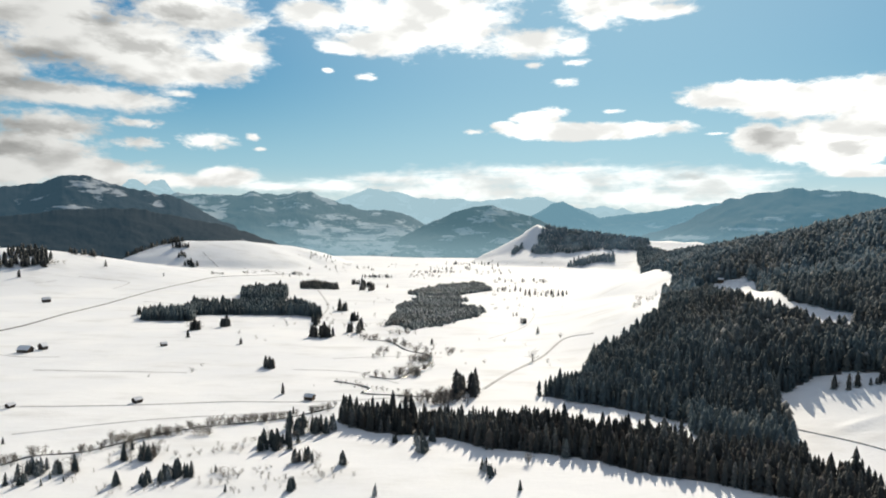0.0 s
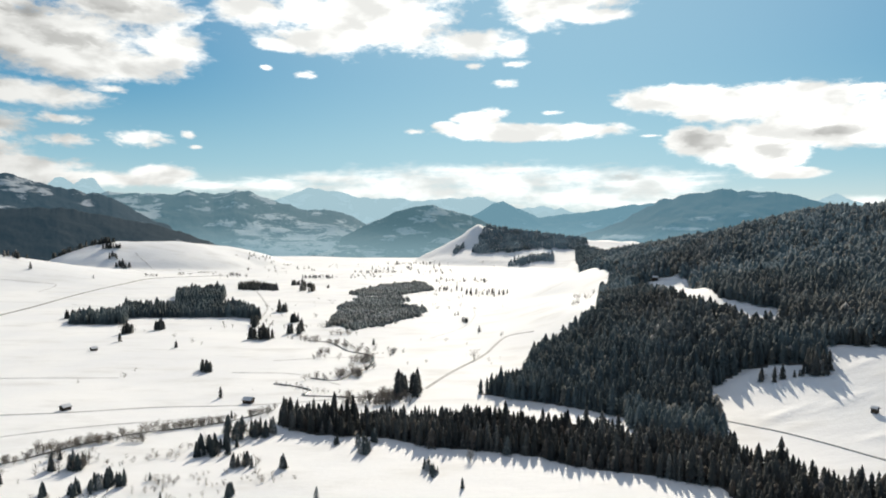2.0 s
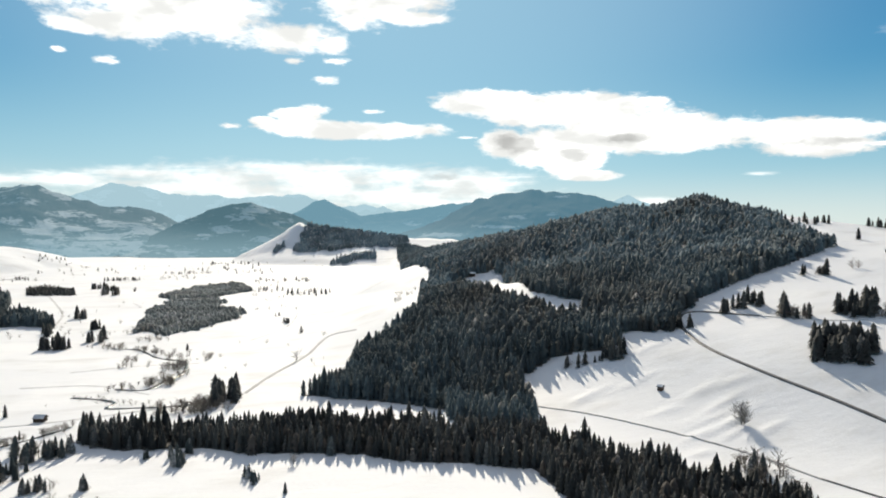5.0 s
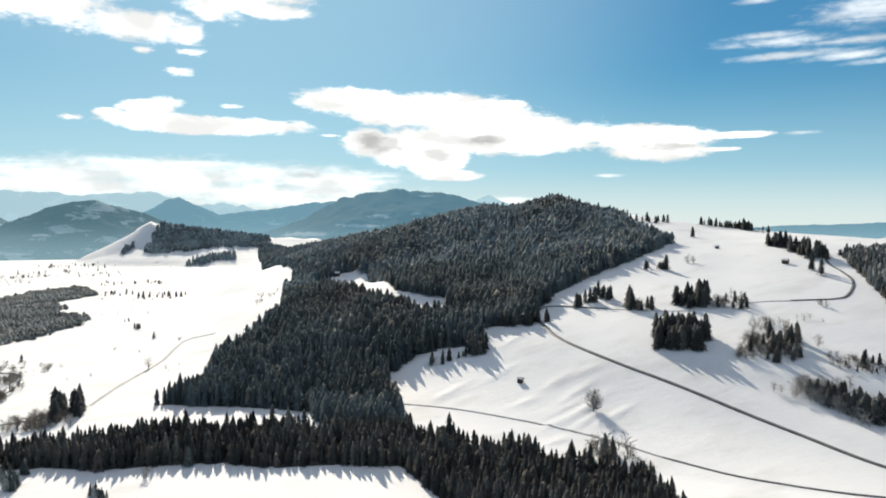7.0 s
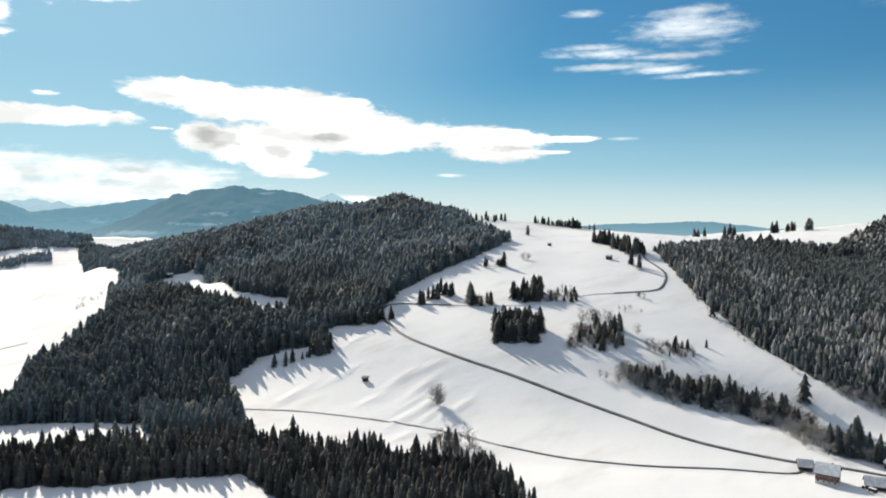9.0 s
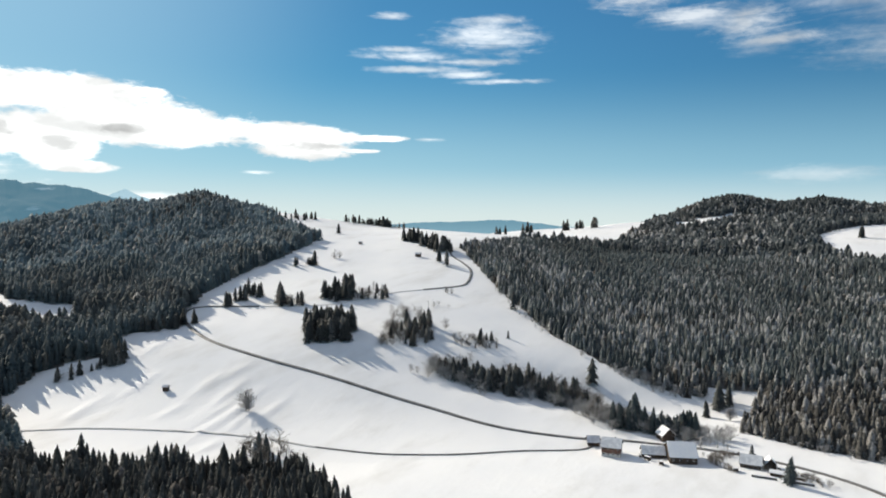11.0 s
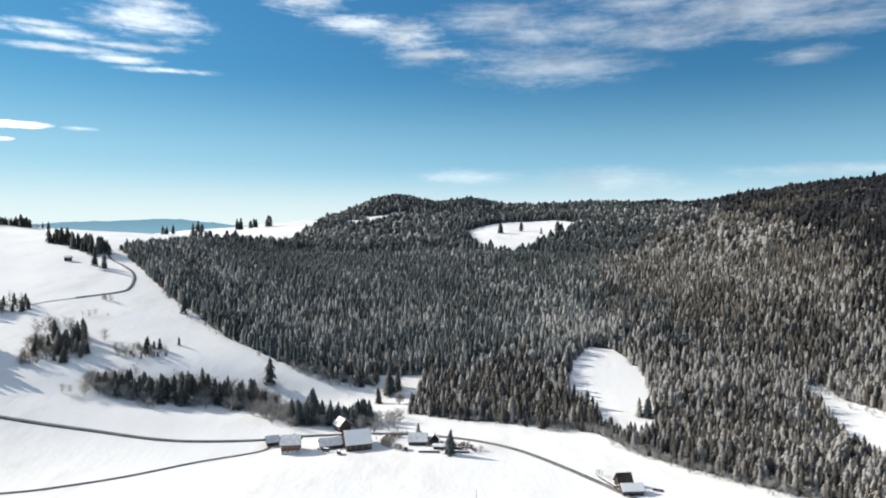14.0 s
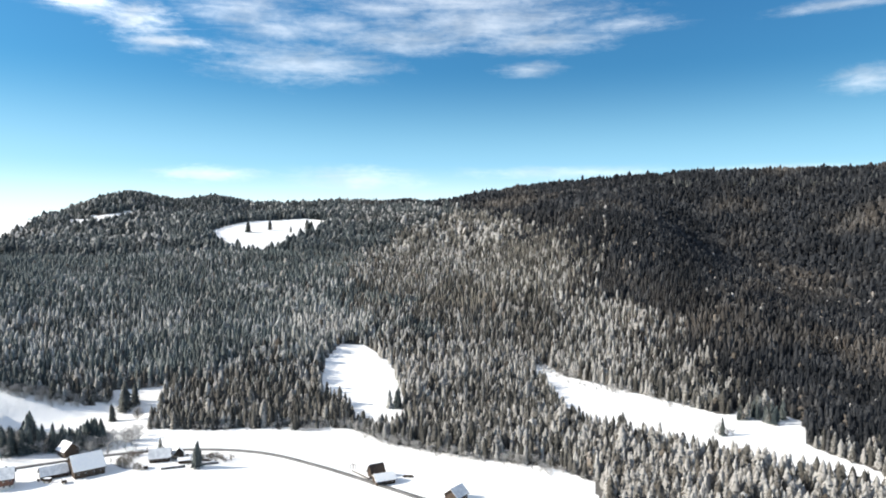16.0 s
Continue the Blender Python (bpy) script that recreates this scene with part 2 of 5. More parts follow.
def distance_material(name, woods, snow_share, air, amount, size, low_air=None, thicker=0.2):
    """Far mountains: woods with snow fields, under a haze of air put in as emission, thicker towards the valley; part
    of the distant backdrop.
    """
    m, n = material(name)
    at = place_of(n)
    patch = n.noise(n.add("ShaderNodeMapping", {"Vector": at, "Scale": (1, 1, 2.2)}).outputs[0], size, 6.0, 0.62, 0.4)
    speck = n.noise(at, size * 7, 5.0, 0.65)
    torn = n.noise(n.add("ShaderNodeMapping", {"Vector": at, "Scale": (1, 1, 3.5)}).outputs[0], size * 1.6, 5.0, 0.6, 1.2)
    wood = n.mix(speck, tuple(c * 0.5 for c in woods) + (1,), tuple(c * 1.6 for c in woods) + (1,))
    level = n.add("ShaderNodeSeparateXYZ", {0: at}).outputs[2]
    share = n.ramp(n.math("ADD", patch, n.math("MULTIPLY", speck, 0.15)), 0.80 - snow_share, 0.86 - snow_share, 0.0, 0.8)
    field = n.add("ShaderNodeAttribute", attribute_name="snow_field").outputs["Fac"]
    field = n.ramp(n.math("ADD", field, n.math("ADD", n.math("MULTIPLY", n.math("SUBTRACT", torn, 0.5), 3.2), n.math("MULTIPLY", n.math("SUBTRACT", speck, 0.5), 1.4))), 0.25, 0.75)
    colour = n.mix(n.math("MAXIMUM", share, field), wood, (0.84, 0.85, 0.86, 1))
    p = n.add("ShaderNodeBsdfPrincipled", {"Base Color": colour, "Roughness": 0.9, "Specular IOR Level": 0.1})
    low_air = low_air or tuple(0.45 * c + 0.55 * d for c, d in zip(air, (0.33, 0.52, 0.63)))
    # The haze is a glow of the surface itself, strongest at the foot.
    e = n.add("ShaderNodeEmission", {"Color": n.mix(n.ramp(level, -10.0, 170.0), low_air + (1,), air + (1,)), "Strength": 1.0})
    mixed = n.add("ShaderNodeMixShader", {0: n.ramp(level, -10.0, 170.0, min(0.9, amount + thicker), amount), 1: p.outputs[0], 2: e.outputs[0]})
    n.add("ShaderNodeOutputMaterial", {"Surface": mixed.outputs[0]})
    return m


SNOW = snow_material()
DARK_NEEDLES, DARK_NEEDLES_ONE = needles_material("dark_spruce_needles", -0.05, False, (0.043, 0.047, 0.046, 1), (0.083, 0.084, 0.075, 1), 0.9, 0.3), needles_material("dark_spruce_needles_single", 0.05, True)
# Hill needles lightened and blued, more so far off: haze put into colour.
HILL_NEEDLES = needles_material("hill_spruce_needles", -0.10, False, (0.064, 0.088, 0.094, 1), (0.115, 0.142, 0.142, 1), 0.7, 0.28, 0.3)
HAZY_HILL_NEEDLES = needles_material("hazy_hill_needles", -0.04, False, (0.098, 0.140, 0.154, 1), (0.150, 0.195, 0.205, 1), 0.8, 0.30, 0.3)
THICK_FROST = needles_material("thickly_frosted_needles", 0.22, False, (0.058, 0.057, 0.052, 1), (0.105, 0.096, 0.082, 1), 1.6, 0.45)
FROSTED_NEEDLES = needles_material("frosted_spruce_needles", 0.16, False, (0.080, 0.077, 0.068, 1), (0.135, 0.122, 0.10, 1), 1.6, 0.50)
# Light frost; the bluish tint puts the less sunlit slope's shade into colour.
LEE_NEEDLES = needles_material("lightly_frosted_needles", 0.13, False, (0.070, 0.088, 0.090, 1), (0.128, 0.138, 0.130, 1), 1.9, 0.54)
# Needles darkened: the shade over this hillside is put into their colour.
SHADED_NEEDLES = needles_material("shaded_spruce_needles", 0.0, False, (0.013, 0.015, 0.018, 1), (0.025, 0.027, 0.031, 1), 0.9, 0.09)
# Dark blue-green needles: the same slope's shade, painted in farther up.
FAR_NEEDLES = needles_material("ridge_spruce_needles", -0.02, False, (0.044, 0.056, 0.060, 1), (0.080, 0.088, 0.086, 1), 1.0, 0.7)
# Pale blue needles: distance haze over the spur painted into the base colour.
HAZY_SPUR_NEEDLES = needles_material("hazy_spur_needles", -0.02, False, (0.17, 0.235, 0.26, 1), (0.23, 0.29, 0.31, 1), 0.6, 0.5)
MOOR_PINES = needles_material("moor_pine_needles", -0.05, False, (0.16, 0.185, 0.18, 1), (0.23, 0.25, 0.24, 1), 0.3, 0.5)
HILL_CROWNS = needles_material("grey_green_crowns", 0.0, False, (0.105, 0.115, 0.105, 1), (0.19, 0.185, 0.16, 1), 0.8, 0.5)
BELT_CROWNS = needles_material("dark_brown_crowns", -0.05, False, (0.06, 0.052, 0.045, 1), (0.11, 0.095, 0.08, 1), 0.4, 0.35)
BROWN_CROWNS = needles_material("grey_brown_crowns", 0.02, False, (0.10, 0.085, 0.07, 1), (0.17, 0.145, 0.12, 1), 0.4)
BARK = rough_material("bark", (0.05, 0.04, 0.03, 1), (0.12, 0.10, 0.08, 1), 0.15)
TWIGS = rough_material("bare_twigs", (0.10, 0.085, 0.07, 1), (0.27, 0.24, 0.21, 1), 0.5)
RIMED_TWIGS = rough_material("rimed_twigs", (0.22, 0.21, 0.20, 1), (0.52, 0.51, 0.50, 1), 0.5)
ROAD = rough_material("wet_road", (0.08, 0.077, 0.072, 1), (0.22, 0.215, 0.21, 1), 1.2, 0.03, 0.6)
TRACK = rough_material("snowy_track", (0.36, 0.35, 0.335, 1), (0.64, 0.63, 0.62, 1), 1.5, 0.05)
DITCH = rough_material("ditch_snow", (0.50, 0.49, 0.475, 1), (0.76, 0.755, 0.75, 1), 2.5, 0.05)
WATER = rough_material("creek_water", (0.035, 0.035, 0.035, 1), (0.08, 0.075, 0.065, 1), 1.5, 0.03, 0.25)
PLANK = rough_material("weathered_plank", (0.035, 0.026, 0.020, 1), (0.095, 0.066, 0.048, 1), 0.3, 0.02, 0.8, (1, 1, 0.15))


# ---- terrain: heights over the plan, in metres ----
def smooth(a):
    a = np.clip(a, 0, 1)
    return a * a * (3 - 2 * a)


def ridge(x, y, spine, bend):
    """Height of a ridge along a spine of (x, y, height, half width); bend shapes its flanks."""
    best = np.zeros_like(x)
    for (x0, y0, h0, w0), (x1, y1, h1, w1) in zip(spine, spine[1:]):
        dx, dy = x1 - x0, y1 - y0
        s = np.clip(((x - x0) * dx + (y - y0) * dy) / (dx * dx + dy * dy), 0, 1)
        far = np.hypot(x - x0 - s * dx, y - y0 - s * dy)
        w = w0 + s * (w1 - w0)
        q = np.clip(far / w, 0, 1)
        flank = 1 - q ** bend
        flank = np.where(q < 0.8, flank, flank * (1 - smooth((q - 0.8) / 0.2) * 0.6))
        best = np.maximum(best, (h0 + s * (h1 - h0)) * flank)
    return best


def bump(x, y, cx, cy, height, rx, ry, turn=0.0):
    c, s = math.cos(math.radians(turn)), math.sin(math.radians(turn))
    u, v = (x - cx) * c + (y - cy) * s, (y - cy) * c - (x - cx) * s
    return height * np.exp(-(u / rx) ** 2 - (v / ry) ** 2)


RUTS = ((326, 562, 25, -7), (320, 537, 28, 2), (356, 546, 26, 0), (453, 568, 29, 8), (395, 532, 29, 12), (362, 413, 32, 11), (354, 389, 27, 14), (328, 388, 22, 11), (301, 491, 20, 8), (344, 486, 21, 6), (396, 434, 15, -2), (364, 368, 21, 9))
SPINE_EAST = [(690, 2500, 20, 90), (780, 2000, 83, 230), (850, 1620, 127, 350), (900, 1350, 160, 460), (914, 1109, 190, 740), (985, 930, 154, 880), (1055, 775, 150, 880), (1085, 700, 140, 800)]
SPINE_SOUTH = [(1700, 1030, 104, 420), (1740, 860, 121, 620), (1715, 670, 138, 740), (1680, 480, 152, 860), (1650, 0, 160, 1150), (1737, -213, 172, 1180), (1730, -496, 195, 1200), (1677, -782, 240, 1230), (1497, -1087, 275, 1250), (1238, -1375, 262, 1250), (513, -1500, 180, 1000)]
SPINE_SPUR = [(336, 2739, 138, 150), (362, 2716, 150, 260), (472, 2679, 124, 380), (626, 2626, 106, 400), (766, 2568, 90, 390), (944, 2551, 84, 360), (1139, 2558, 50, 300)]
SPINE_LEFT = [(-878, 2287, 74, 110), (-849, 2309, 84, 230), (-710, 2397, 81, 320), (-580, 2514, 62, 260), (-477, 2597, 8, 160)]
SPINE_BACK = [(2300, 700, 120, 420), (2372, 363, 232, 420), (2400, 230, 208, 420), (2397, 108, 222, 420), (2400, -20, 200, 420), (2390, -180, 205, 420), (2300, -500, 205, 420)]


def ripple(x, y, size):
    return (np.sin(x / size + 1.3 * np.sin(y / size * 0.7)) + np.sin(y / size * 1.1 + 1.7 * np.sin(x / size * 0.6 + 2)) + np.sin((x + y) / size * 0.53 + 4)) / 3


def ground_height(x, y):
    x, y = np.asarray(x, float), np.asarray(y, float)
    a, b, c = ridge(x, y, SPINE_EAST, 1.35), ridge(x, y, SPINE_SOUTH, 1.1), ridge(x, y, SPINE_BACK, 1.6)
    d, e = ridge(x, y, SPINE_SPUR, 0.82), ridge(x, y, SPINE_LEFT, 1.5)
    z = (a ** 4 + b ** 4 + c ** 4 + d ** 4 + e ** 4) ** 0.25
    hill = np.clip(z / 60, 0, 1)
    z = z + bump(x, y, 330, 790, 14, 110, 110) + bump(x, y, 225, 655, 12, 60, 60) - bump(x, y, 470, 960, 16, 120, 90, 20)      # wooded knoll, hollow behind it
    z = z - bump(x, y, 838, 1146, 15, 48, 220, -36) - bump(x, y, 950, 1012, 11, 55, 200, -43) + bump(x, y, 907, 1092, 5, 22, 80, -40)     # shoulders of the wooded hill
    z = z - bump(x, y, 1130, 715, 11, 150, 120, -32) - bump(x, y, 1010, 760, 3, 90, 90)          # saddle beside the crest of the meadow
    z = z - bump(x, y, 525, 200, 9, 130, 28, 112)                                           # gully below the meadow
    z = z - bump(x, y, 900, -860, 85, 430, 210, -15) + bump(x, y, 970, -535, 50, 430, 110, -15)  # hollow and spur, shaped to bring shade onto the hillside
    z = z + bump(x, y, -1060, 1760, 70, 330, 280, 20) + bump(x, y, -1180, 2500, 14, 260, 200) + bump(x, y, -1500, 1900, 60, 300, 300)
    z = z + bump(x, y, -160, -260, 30, 420, 300) + bump(x, y, -1700, -900, 90, 800, 600)
    z = z + ripple(x + 40, y - 90, 74.0) * 10 * np.exp(-((x - 960) / 380) ** 2 - ((y + 240) / 420) ** 2)      # folds of the hillsides
    z = z + ripple(x - 20, y + 60, 66.0) * 9 * np.exp(-((x - 760) / 230) ** 2 - ((y - 900) / 330) ** 2)
    for cx, cy, long, turn in ((347, 401, 24, 4), (342, 376, 15, 14), (307, 364, 12, 0), (356, 390, 9, 4), (290, 486, 9, 11), (372, 440, 16, 8), (330, 430, 12, 0)) + RUTS:   # old field terraces
        z = z + bump(x, y, cx, cy, 1.5, long, 2.6, turn)
    z = z + ripple(x, y, 61.0) * (1.5 + 1.8 * hill) + ripple(x, y, 17.0) * (0.12 + 0.5 * hill)
    return z


# ---- end of terrain ----

# ---- helpers for shapes ----
def cells(ix, iy, seed):
    v = np.sin(ix * 127.1 + iy * 311.7 + seed * 74.7) * 43758.5453
    return v - np.floor(v)


def value_noise(x, y, seed):
    ix, iy = np.floor(x), np.floor(y)
    fx, fy = smooth(x - ix), smooth(y - iy)
    a, b, c, d = cells(ix, iy, seed), cells(ix + 1, iy, seed), cells(ix, iy + 1, seed), cells(ix + 1, iy + 1, seed)
    return a + (b - a) * fx + (c - a) * fy + (a - b - c + d) * fx * fy


def fbm(x, y, seed, octaves=5):
    total, size, weight = 0.0, 1.0, 0.5
    for k in range(octaves):
        total, size, weight = total + weight * value_noise(x * size, y * size, seed + k), size * 2.03, weight * 0.5
    return total


def mesh_of(name, verts, faces, mat, smooth_faces=False):
    me = bpy.data.meshes.new(name)
    me.from_pydata([tuple(map(float, v)) for v in verts], [], [tuple(map(int, f)) for f in faces])
    if mat:
        me.materials.append(mat)
    if smooth_faces:
        me.polygons.foreach_set("use_smooth", [True] * len(me.polygons))
    me.update()
    return me


def big_mesh(name, verts, tris, mat):
    """A mesh from arrays, quickly."""
    me = bpy.data.meshes.new(name)
    me.vertices.add(len(verts)), me.loops.add(tris.size), me.polygons.add(len(tris))
    me.vertices.foreach_set("co", np.ascontiguousarray(verts, np.float32).ravel())
    me.loops.foreach_set("vertex_index", np.ascontiguousarray(tris, np.int32).ravel())
    me.polygons.foreach_set("loop_start", np.arange(0, tris.size, tris.shape[1], dtype=np.int32))
    me.update(calc_edges=True)
    me.validate()
    me.materials.append(mat)
    return me


def grid_faces(rows, cols, closed=False):
    i, j = np.meshgrid(np.arange(rows - 1), np.arange(cols if closed else cols - 1), indexing="ij")
    k = (j + 1) % cols
    return np.stack([i * cols + j, i * cols + k, (i + 1) * cols + k, (i + 1) * cols + j], -1).reshape(-1, 4)


def inside(x, y, outline):
    hit = np.zeros(np.shape(x), bool)
    px, py = outline[-1]
    for qx, qy in outline:
        if qy != py:
            hit ^= ((qy > y) != (py > y)) & (x < (px - qx) * (y - qy) / (py - qy) + qx)
        px, py = qx, qy
    return hit


# ---- outlines of the woods and clearings, in the plan ----
WOOD_BAND = [(-78, 518), (-49, 492), (-17, 486), (7, 478), (33, 457), (66, 447), (99, 431), (118, 411), (153, 397), (192, 376), (186, 306), (225, 261), (282, 227), (311, 286), (288, 314), (268, 349), (248, 385), (224, 429), (167, 456), (161, 467), (125, 478), (89, 494), (49, 508), (-9, 524), (-76, 537)]
WOOD_EAST = [(81, 600), (102, 593), (132, 569), (157, 547), (187, 519), (181, 492), (200, 452), (221, 435), (240, 470), (258, 516), (270, 560), (312, 576), (339, 568), (354, 548), (379, 560), (388, 582), (403, 575), (424, 556), (441, 564), (465, 591), (517, 616), (606, 646), (692, 663), (793, 701), (965, 1000), (1060, 1090), (1080, 1300), (980, 1700), (860, 2300), (700, 2520), (598, 2094), (397, 1259), (381, 1123), (331, 1030), (262, 832), (160, 739), (131, 639)]
GLADE_EAST = [(356, 1005), (413, 1024), (456, 1023), (431, 946), (376, 751), (412, 691), (384, 635), (361, 666), (349, 711), (336, 761), (335, 850), (354, 984)]
WOOD_SOUTH = [(988, 496), (876, 502), (831, 464), (717, 360), (672, 311), (621, 252), (594, 197), (588, 147), (581, 116), (582, 82), (596, 65), (527, 72), (511, 32), (506, -7), (494, -42), (512, 7), (493, -67), (447, -91), (398, -141), (365, -174), (341, -181), (307, -165), (231, -258), (150, -420), (300, -900), (900, -1600), (1500, -1500), (2000, -1100), (2200, -700), (2700, -500), (2800, 300), (2650, 800), (2250, 720), (1950, 440), (1545, 424), (1254, 393), (1181, 457)]
GLADE_NEAR = [(687, -83), (688, -106), (642, -125), (573, -122), (507, -114), (487, -95), (492, -75), (537, -74), (580, -53), (647, -65)]
GLADE_STRIP = [(605, -248), (619, -271), (570, -277), (520, -300), (464, -316), (426, -328), (430, -355), (398, -371), (353, -334), (301, -337), (274, -308), (314, -294), (348, -276), (373, -255), (407, -247), (455, -230), (529, -242)]
GLADE_HIGH = [(1402, 80), (1505, 43), (1578, -13), (1610, -117), (1554, -193), (1480, -159), (1358, -99), (1195, -45), (1158, -11), (1217, 43)]
GLADE_TOP = [(1667, 381), (2194, 443), (2187, 379), (2219, 336), (1656, 248), (1579, 273), (1559, 315), (1568, 356)]
WOOD_MOOR = [(-80, 1115), (-77, 1294), (-46, 1373), (33, 1422), (39, 1247), (74, 1222), (64, 1108), (12, 1024), (-44, 971), (-73, 1011)]
WOOD_STRIP = [(-71, 1468), (-9, 1656), (97, 1695), (104, 1532), (46, 1445), (-47, 1409)]
WOOD_VALLEY = [(-457, 1047), (-375, 1045), (-399, 1111), (-226, 1109), (-189, 1077), (-205, 1138), (-251, 1204), (-356, 1215), (-428, 1192), (-424, 1135), (-474, 1093)]
WOOD_UPPER = [(-377, 1302), (-294, 1305), (-327, 1464), (-421, 1452)]
GLADE_GAP = [(580, 136), (588, 111), (611, 107), (614, 67), (598, 71), (563, 77), (515, 70), (526, 113)]
SCRUB_LINE = [(514, -9), (506, -44), (493, -67), (455, -89), (430, -110), (402, -142), (376, -165)]
SKIRT_LINE = [(590, 184), (588, 161), (584, 136), (593, 114)]
WOOD_SPUR = [(351, 2596), (398, 2731), (478, 2708), (569, 2675), (657, 2634), (753, 2593), (754, 2534), (735, 2459), (576, 2477), (452, 2459), (354, 2476), (310, 2525)]
WOOD_SPUR_EDGE = [(255, 2597), (301, 2627), (296, 2580), (260, 2532)]
WOOD_SPUR_FOOT = [(431, 2365), (521, 2409), (608, 2427), (567, 2336), (405, 2305)]
WOOD_COPSE = [(-316, 1540), (-227, 1519), (-248, 1637), (-314, 1724), (-341, 1663)]
ROAD_LINE = [(512, 531), (484, 573), (468, 584), (450, 570), (432, 536), (421, 493), (420, 436), (426, 378), (430, 317), (433, 270), (434, 224), (440, 192), (451, 158), (462, 138), (470, 114), (474, 86), (473, 52), (464, 17), (448, -11), (420, -37), (390, -59), (345, -88)]
UPPER_ROAD_LINE = [(893, 532), (825, 487), (793, 451), (762, 421), (711, 397), (685, 397), (650, 420)]
SNOWED_ROAD_LINE = [(650, 420), (624, 438), (567, 460), (535, 488), (512, 531)]
LANE_LINE = [(342, 304), (354, 265), (368, 238), (384, 214), (408, 186), (431, 155), (447, 151)]
SNOWED_LANE_LINE = [(255, 494), (280, 460), (303, 417), (322, 375), (334, 342), (342, 304)]
VALLEY_LINE = [(-640, 700), (-596, 932), (-591, 1001), (-601, 1128), (-608, 1279), (-608, 1482), (-591, 1636), (-562, 1798), (-430, 2000)]
BANK_LINE = [(-269, 419), (-258, 435), (-233, 442), (-214, 461), (-195, 482), (-170, 502), (-140, 515), (-114, 532), (-88, 559)]
GULLY_LINE = [(488, 306), (496, 277), (502, 252), (521, 211), (506, 176), (496, 155), (494, 119), (497, 84)]
TRACK_LINE = [(37, 621), (66, 687), (112, 774), (153, 861), (187, 856)]
FARM_TRACK_LINE = [(-420, 552), (-354, 552), (-265, 556), (-180, 574), (-105, 577), (-40, 589), (-1, 600)]


def wooded(x, y):
    w = inside(x, y, WOOD_BAND) | (inside(x, y, WOOD_EAST) & ~inside(x, y, GLADE_EAST)) | inside(x, y, WOOD_VALLEY)
    return w | (inside(x, y, WOOD_SOUTH) & ~inside(x, y, GLADE_NEAR) & ~inside(x, y, GLADE_GAP) & ~inside(x, y, GLADE_STRIP) & ~inside(x, y, GLADE_HIGH) & ~inside(x, y, GLADE_TOP))


# ---- the ground, one sheet to the horizon ----
def ground():
    turn = np.radians(np.concatenate([np.arange(-40, 146, 0.3), np.arange(146, 320, 2.5)]))
    far = np.concatenate([[0.5, 40, 90, 140, 190], np.geomspace(220, 4900, 380)])
    t, d = np.meshgrid(turn, far, indexing="xy")
    x, y = d * np.sin(t), d * np.cos(t)
    verts = np.stack([x, y, ground_height(x, y)], -1).reshape(-1, 3)
    me = big_mesh("ground", verts, grid_faces(len(far), len(turn), True)[:, ::-1], SNOW)
    me.polygons.foreach_set("use_smooth", [True] * len(me.polygons))
    me.attributes.new("wooded", "FLOAT", "POINT").data.foreach_set("value", wooded(verts[:, 0], verts[:, 1]).astype(np.float32))
    tagged(new("ground", me), "snow-covered valley floor, meadows and wooded hills", "ground", kind="structure")


ground()


# ---- roads, tracks and creeks, laid on the snow ----
def curve_through(points, step):
    """A smooth line through the points of a plan, a point every step metres."""
    p = np.array(points, float)
    p = np.vstack([2 * p[0] - p[1], p, 2 * p[-1] - p[-2]])
    line = []
    for a, b, c, d in zip(p, p[1:], p[2:], p[3:]):
        for s in np.linspace(0, 1, max(2, int(np.hypot(*(c - b)) / step)), endpoint=False):
            line.append(0.5 * (2 * b + (c - a) * s + (2 * a - 5 * b + 4 * c - d) * s * s + (3 * b - a - 3 * c + d) * s ** 3))
    return np.array(line + [p[-2]])


def strip(name, points, width, rise, mat, label, category, wander=0.0):
    line = curve_through(points, 4.0)
    along = np.gradient(line, axis=0)
    along /= np.linalg.norm(along, axis=1)[:, None] + 1e-9
    side = np.stack([along[:, 1], -along[:, 0]], -1)
    w = width / 2 * (1 + wander * np.sin(np.arange(len(line)) * 0.9))[:, None]
    rows = []
    for k, drop in ((-1.25, -0.8), (-1, 0), (0, 0.06), (1, 0), (1.25, -0.8)):
        q = line + side * w * k
        rows.append(np.column_stack([q, ground_height(q[:, 0], q[:, 1]) + rise + drop * min(1, rise * 2)]))
    mid = np.maximum.reduce([r[:, 2] for r in rows[1:4]])
    for r in rows[1:4]:
        r[:, 2] = 0.5 * r[:, 2] + 0.5 * mid
    verts = np.stack(rows, 0).reshape(-1, 3)
    tagged(new(name, mesh_of(name, verts, grid_faces(5, len(line)), mat, True)), label, category, kind="structure")


strip("road", ROAD_LINE, 2.9, 0.5, ROAD, "cleared dark asphalt road winding over the snowy meadow", "road")
strip("upper_road", UPPER_ROAD_LINE, 2.9, 0.5, ROAD, "cleared grey road bending over the crest of the meadow", "road")
strip("snowed_road", SNOWED_ROAD_LINE, 2.6, 0.3, DITCH, "snowed-over track across the upper meadow", "track")
strip("snowed_lane", SNOWED_LANE_LINE, 1.9, 0.35, TRACK, "snowed lane along the foot of the meadow", "lane")
strip("lane", LANE_LINE, 1.6, 0.42, ROAD, "narrow cleared lane across the snowy meadow", "lane")
strip("valley_road", VALLEY_LINE, 4.6, 0.6, ROAD, "cleared country road along the snowy valley", "road")
strip("field_track", TRACK_LINE, 2.8, 0.4, TRACK, "snowed field track through the valley", "track")
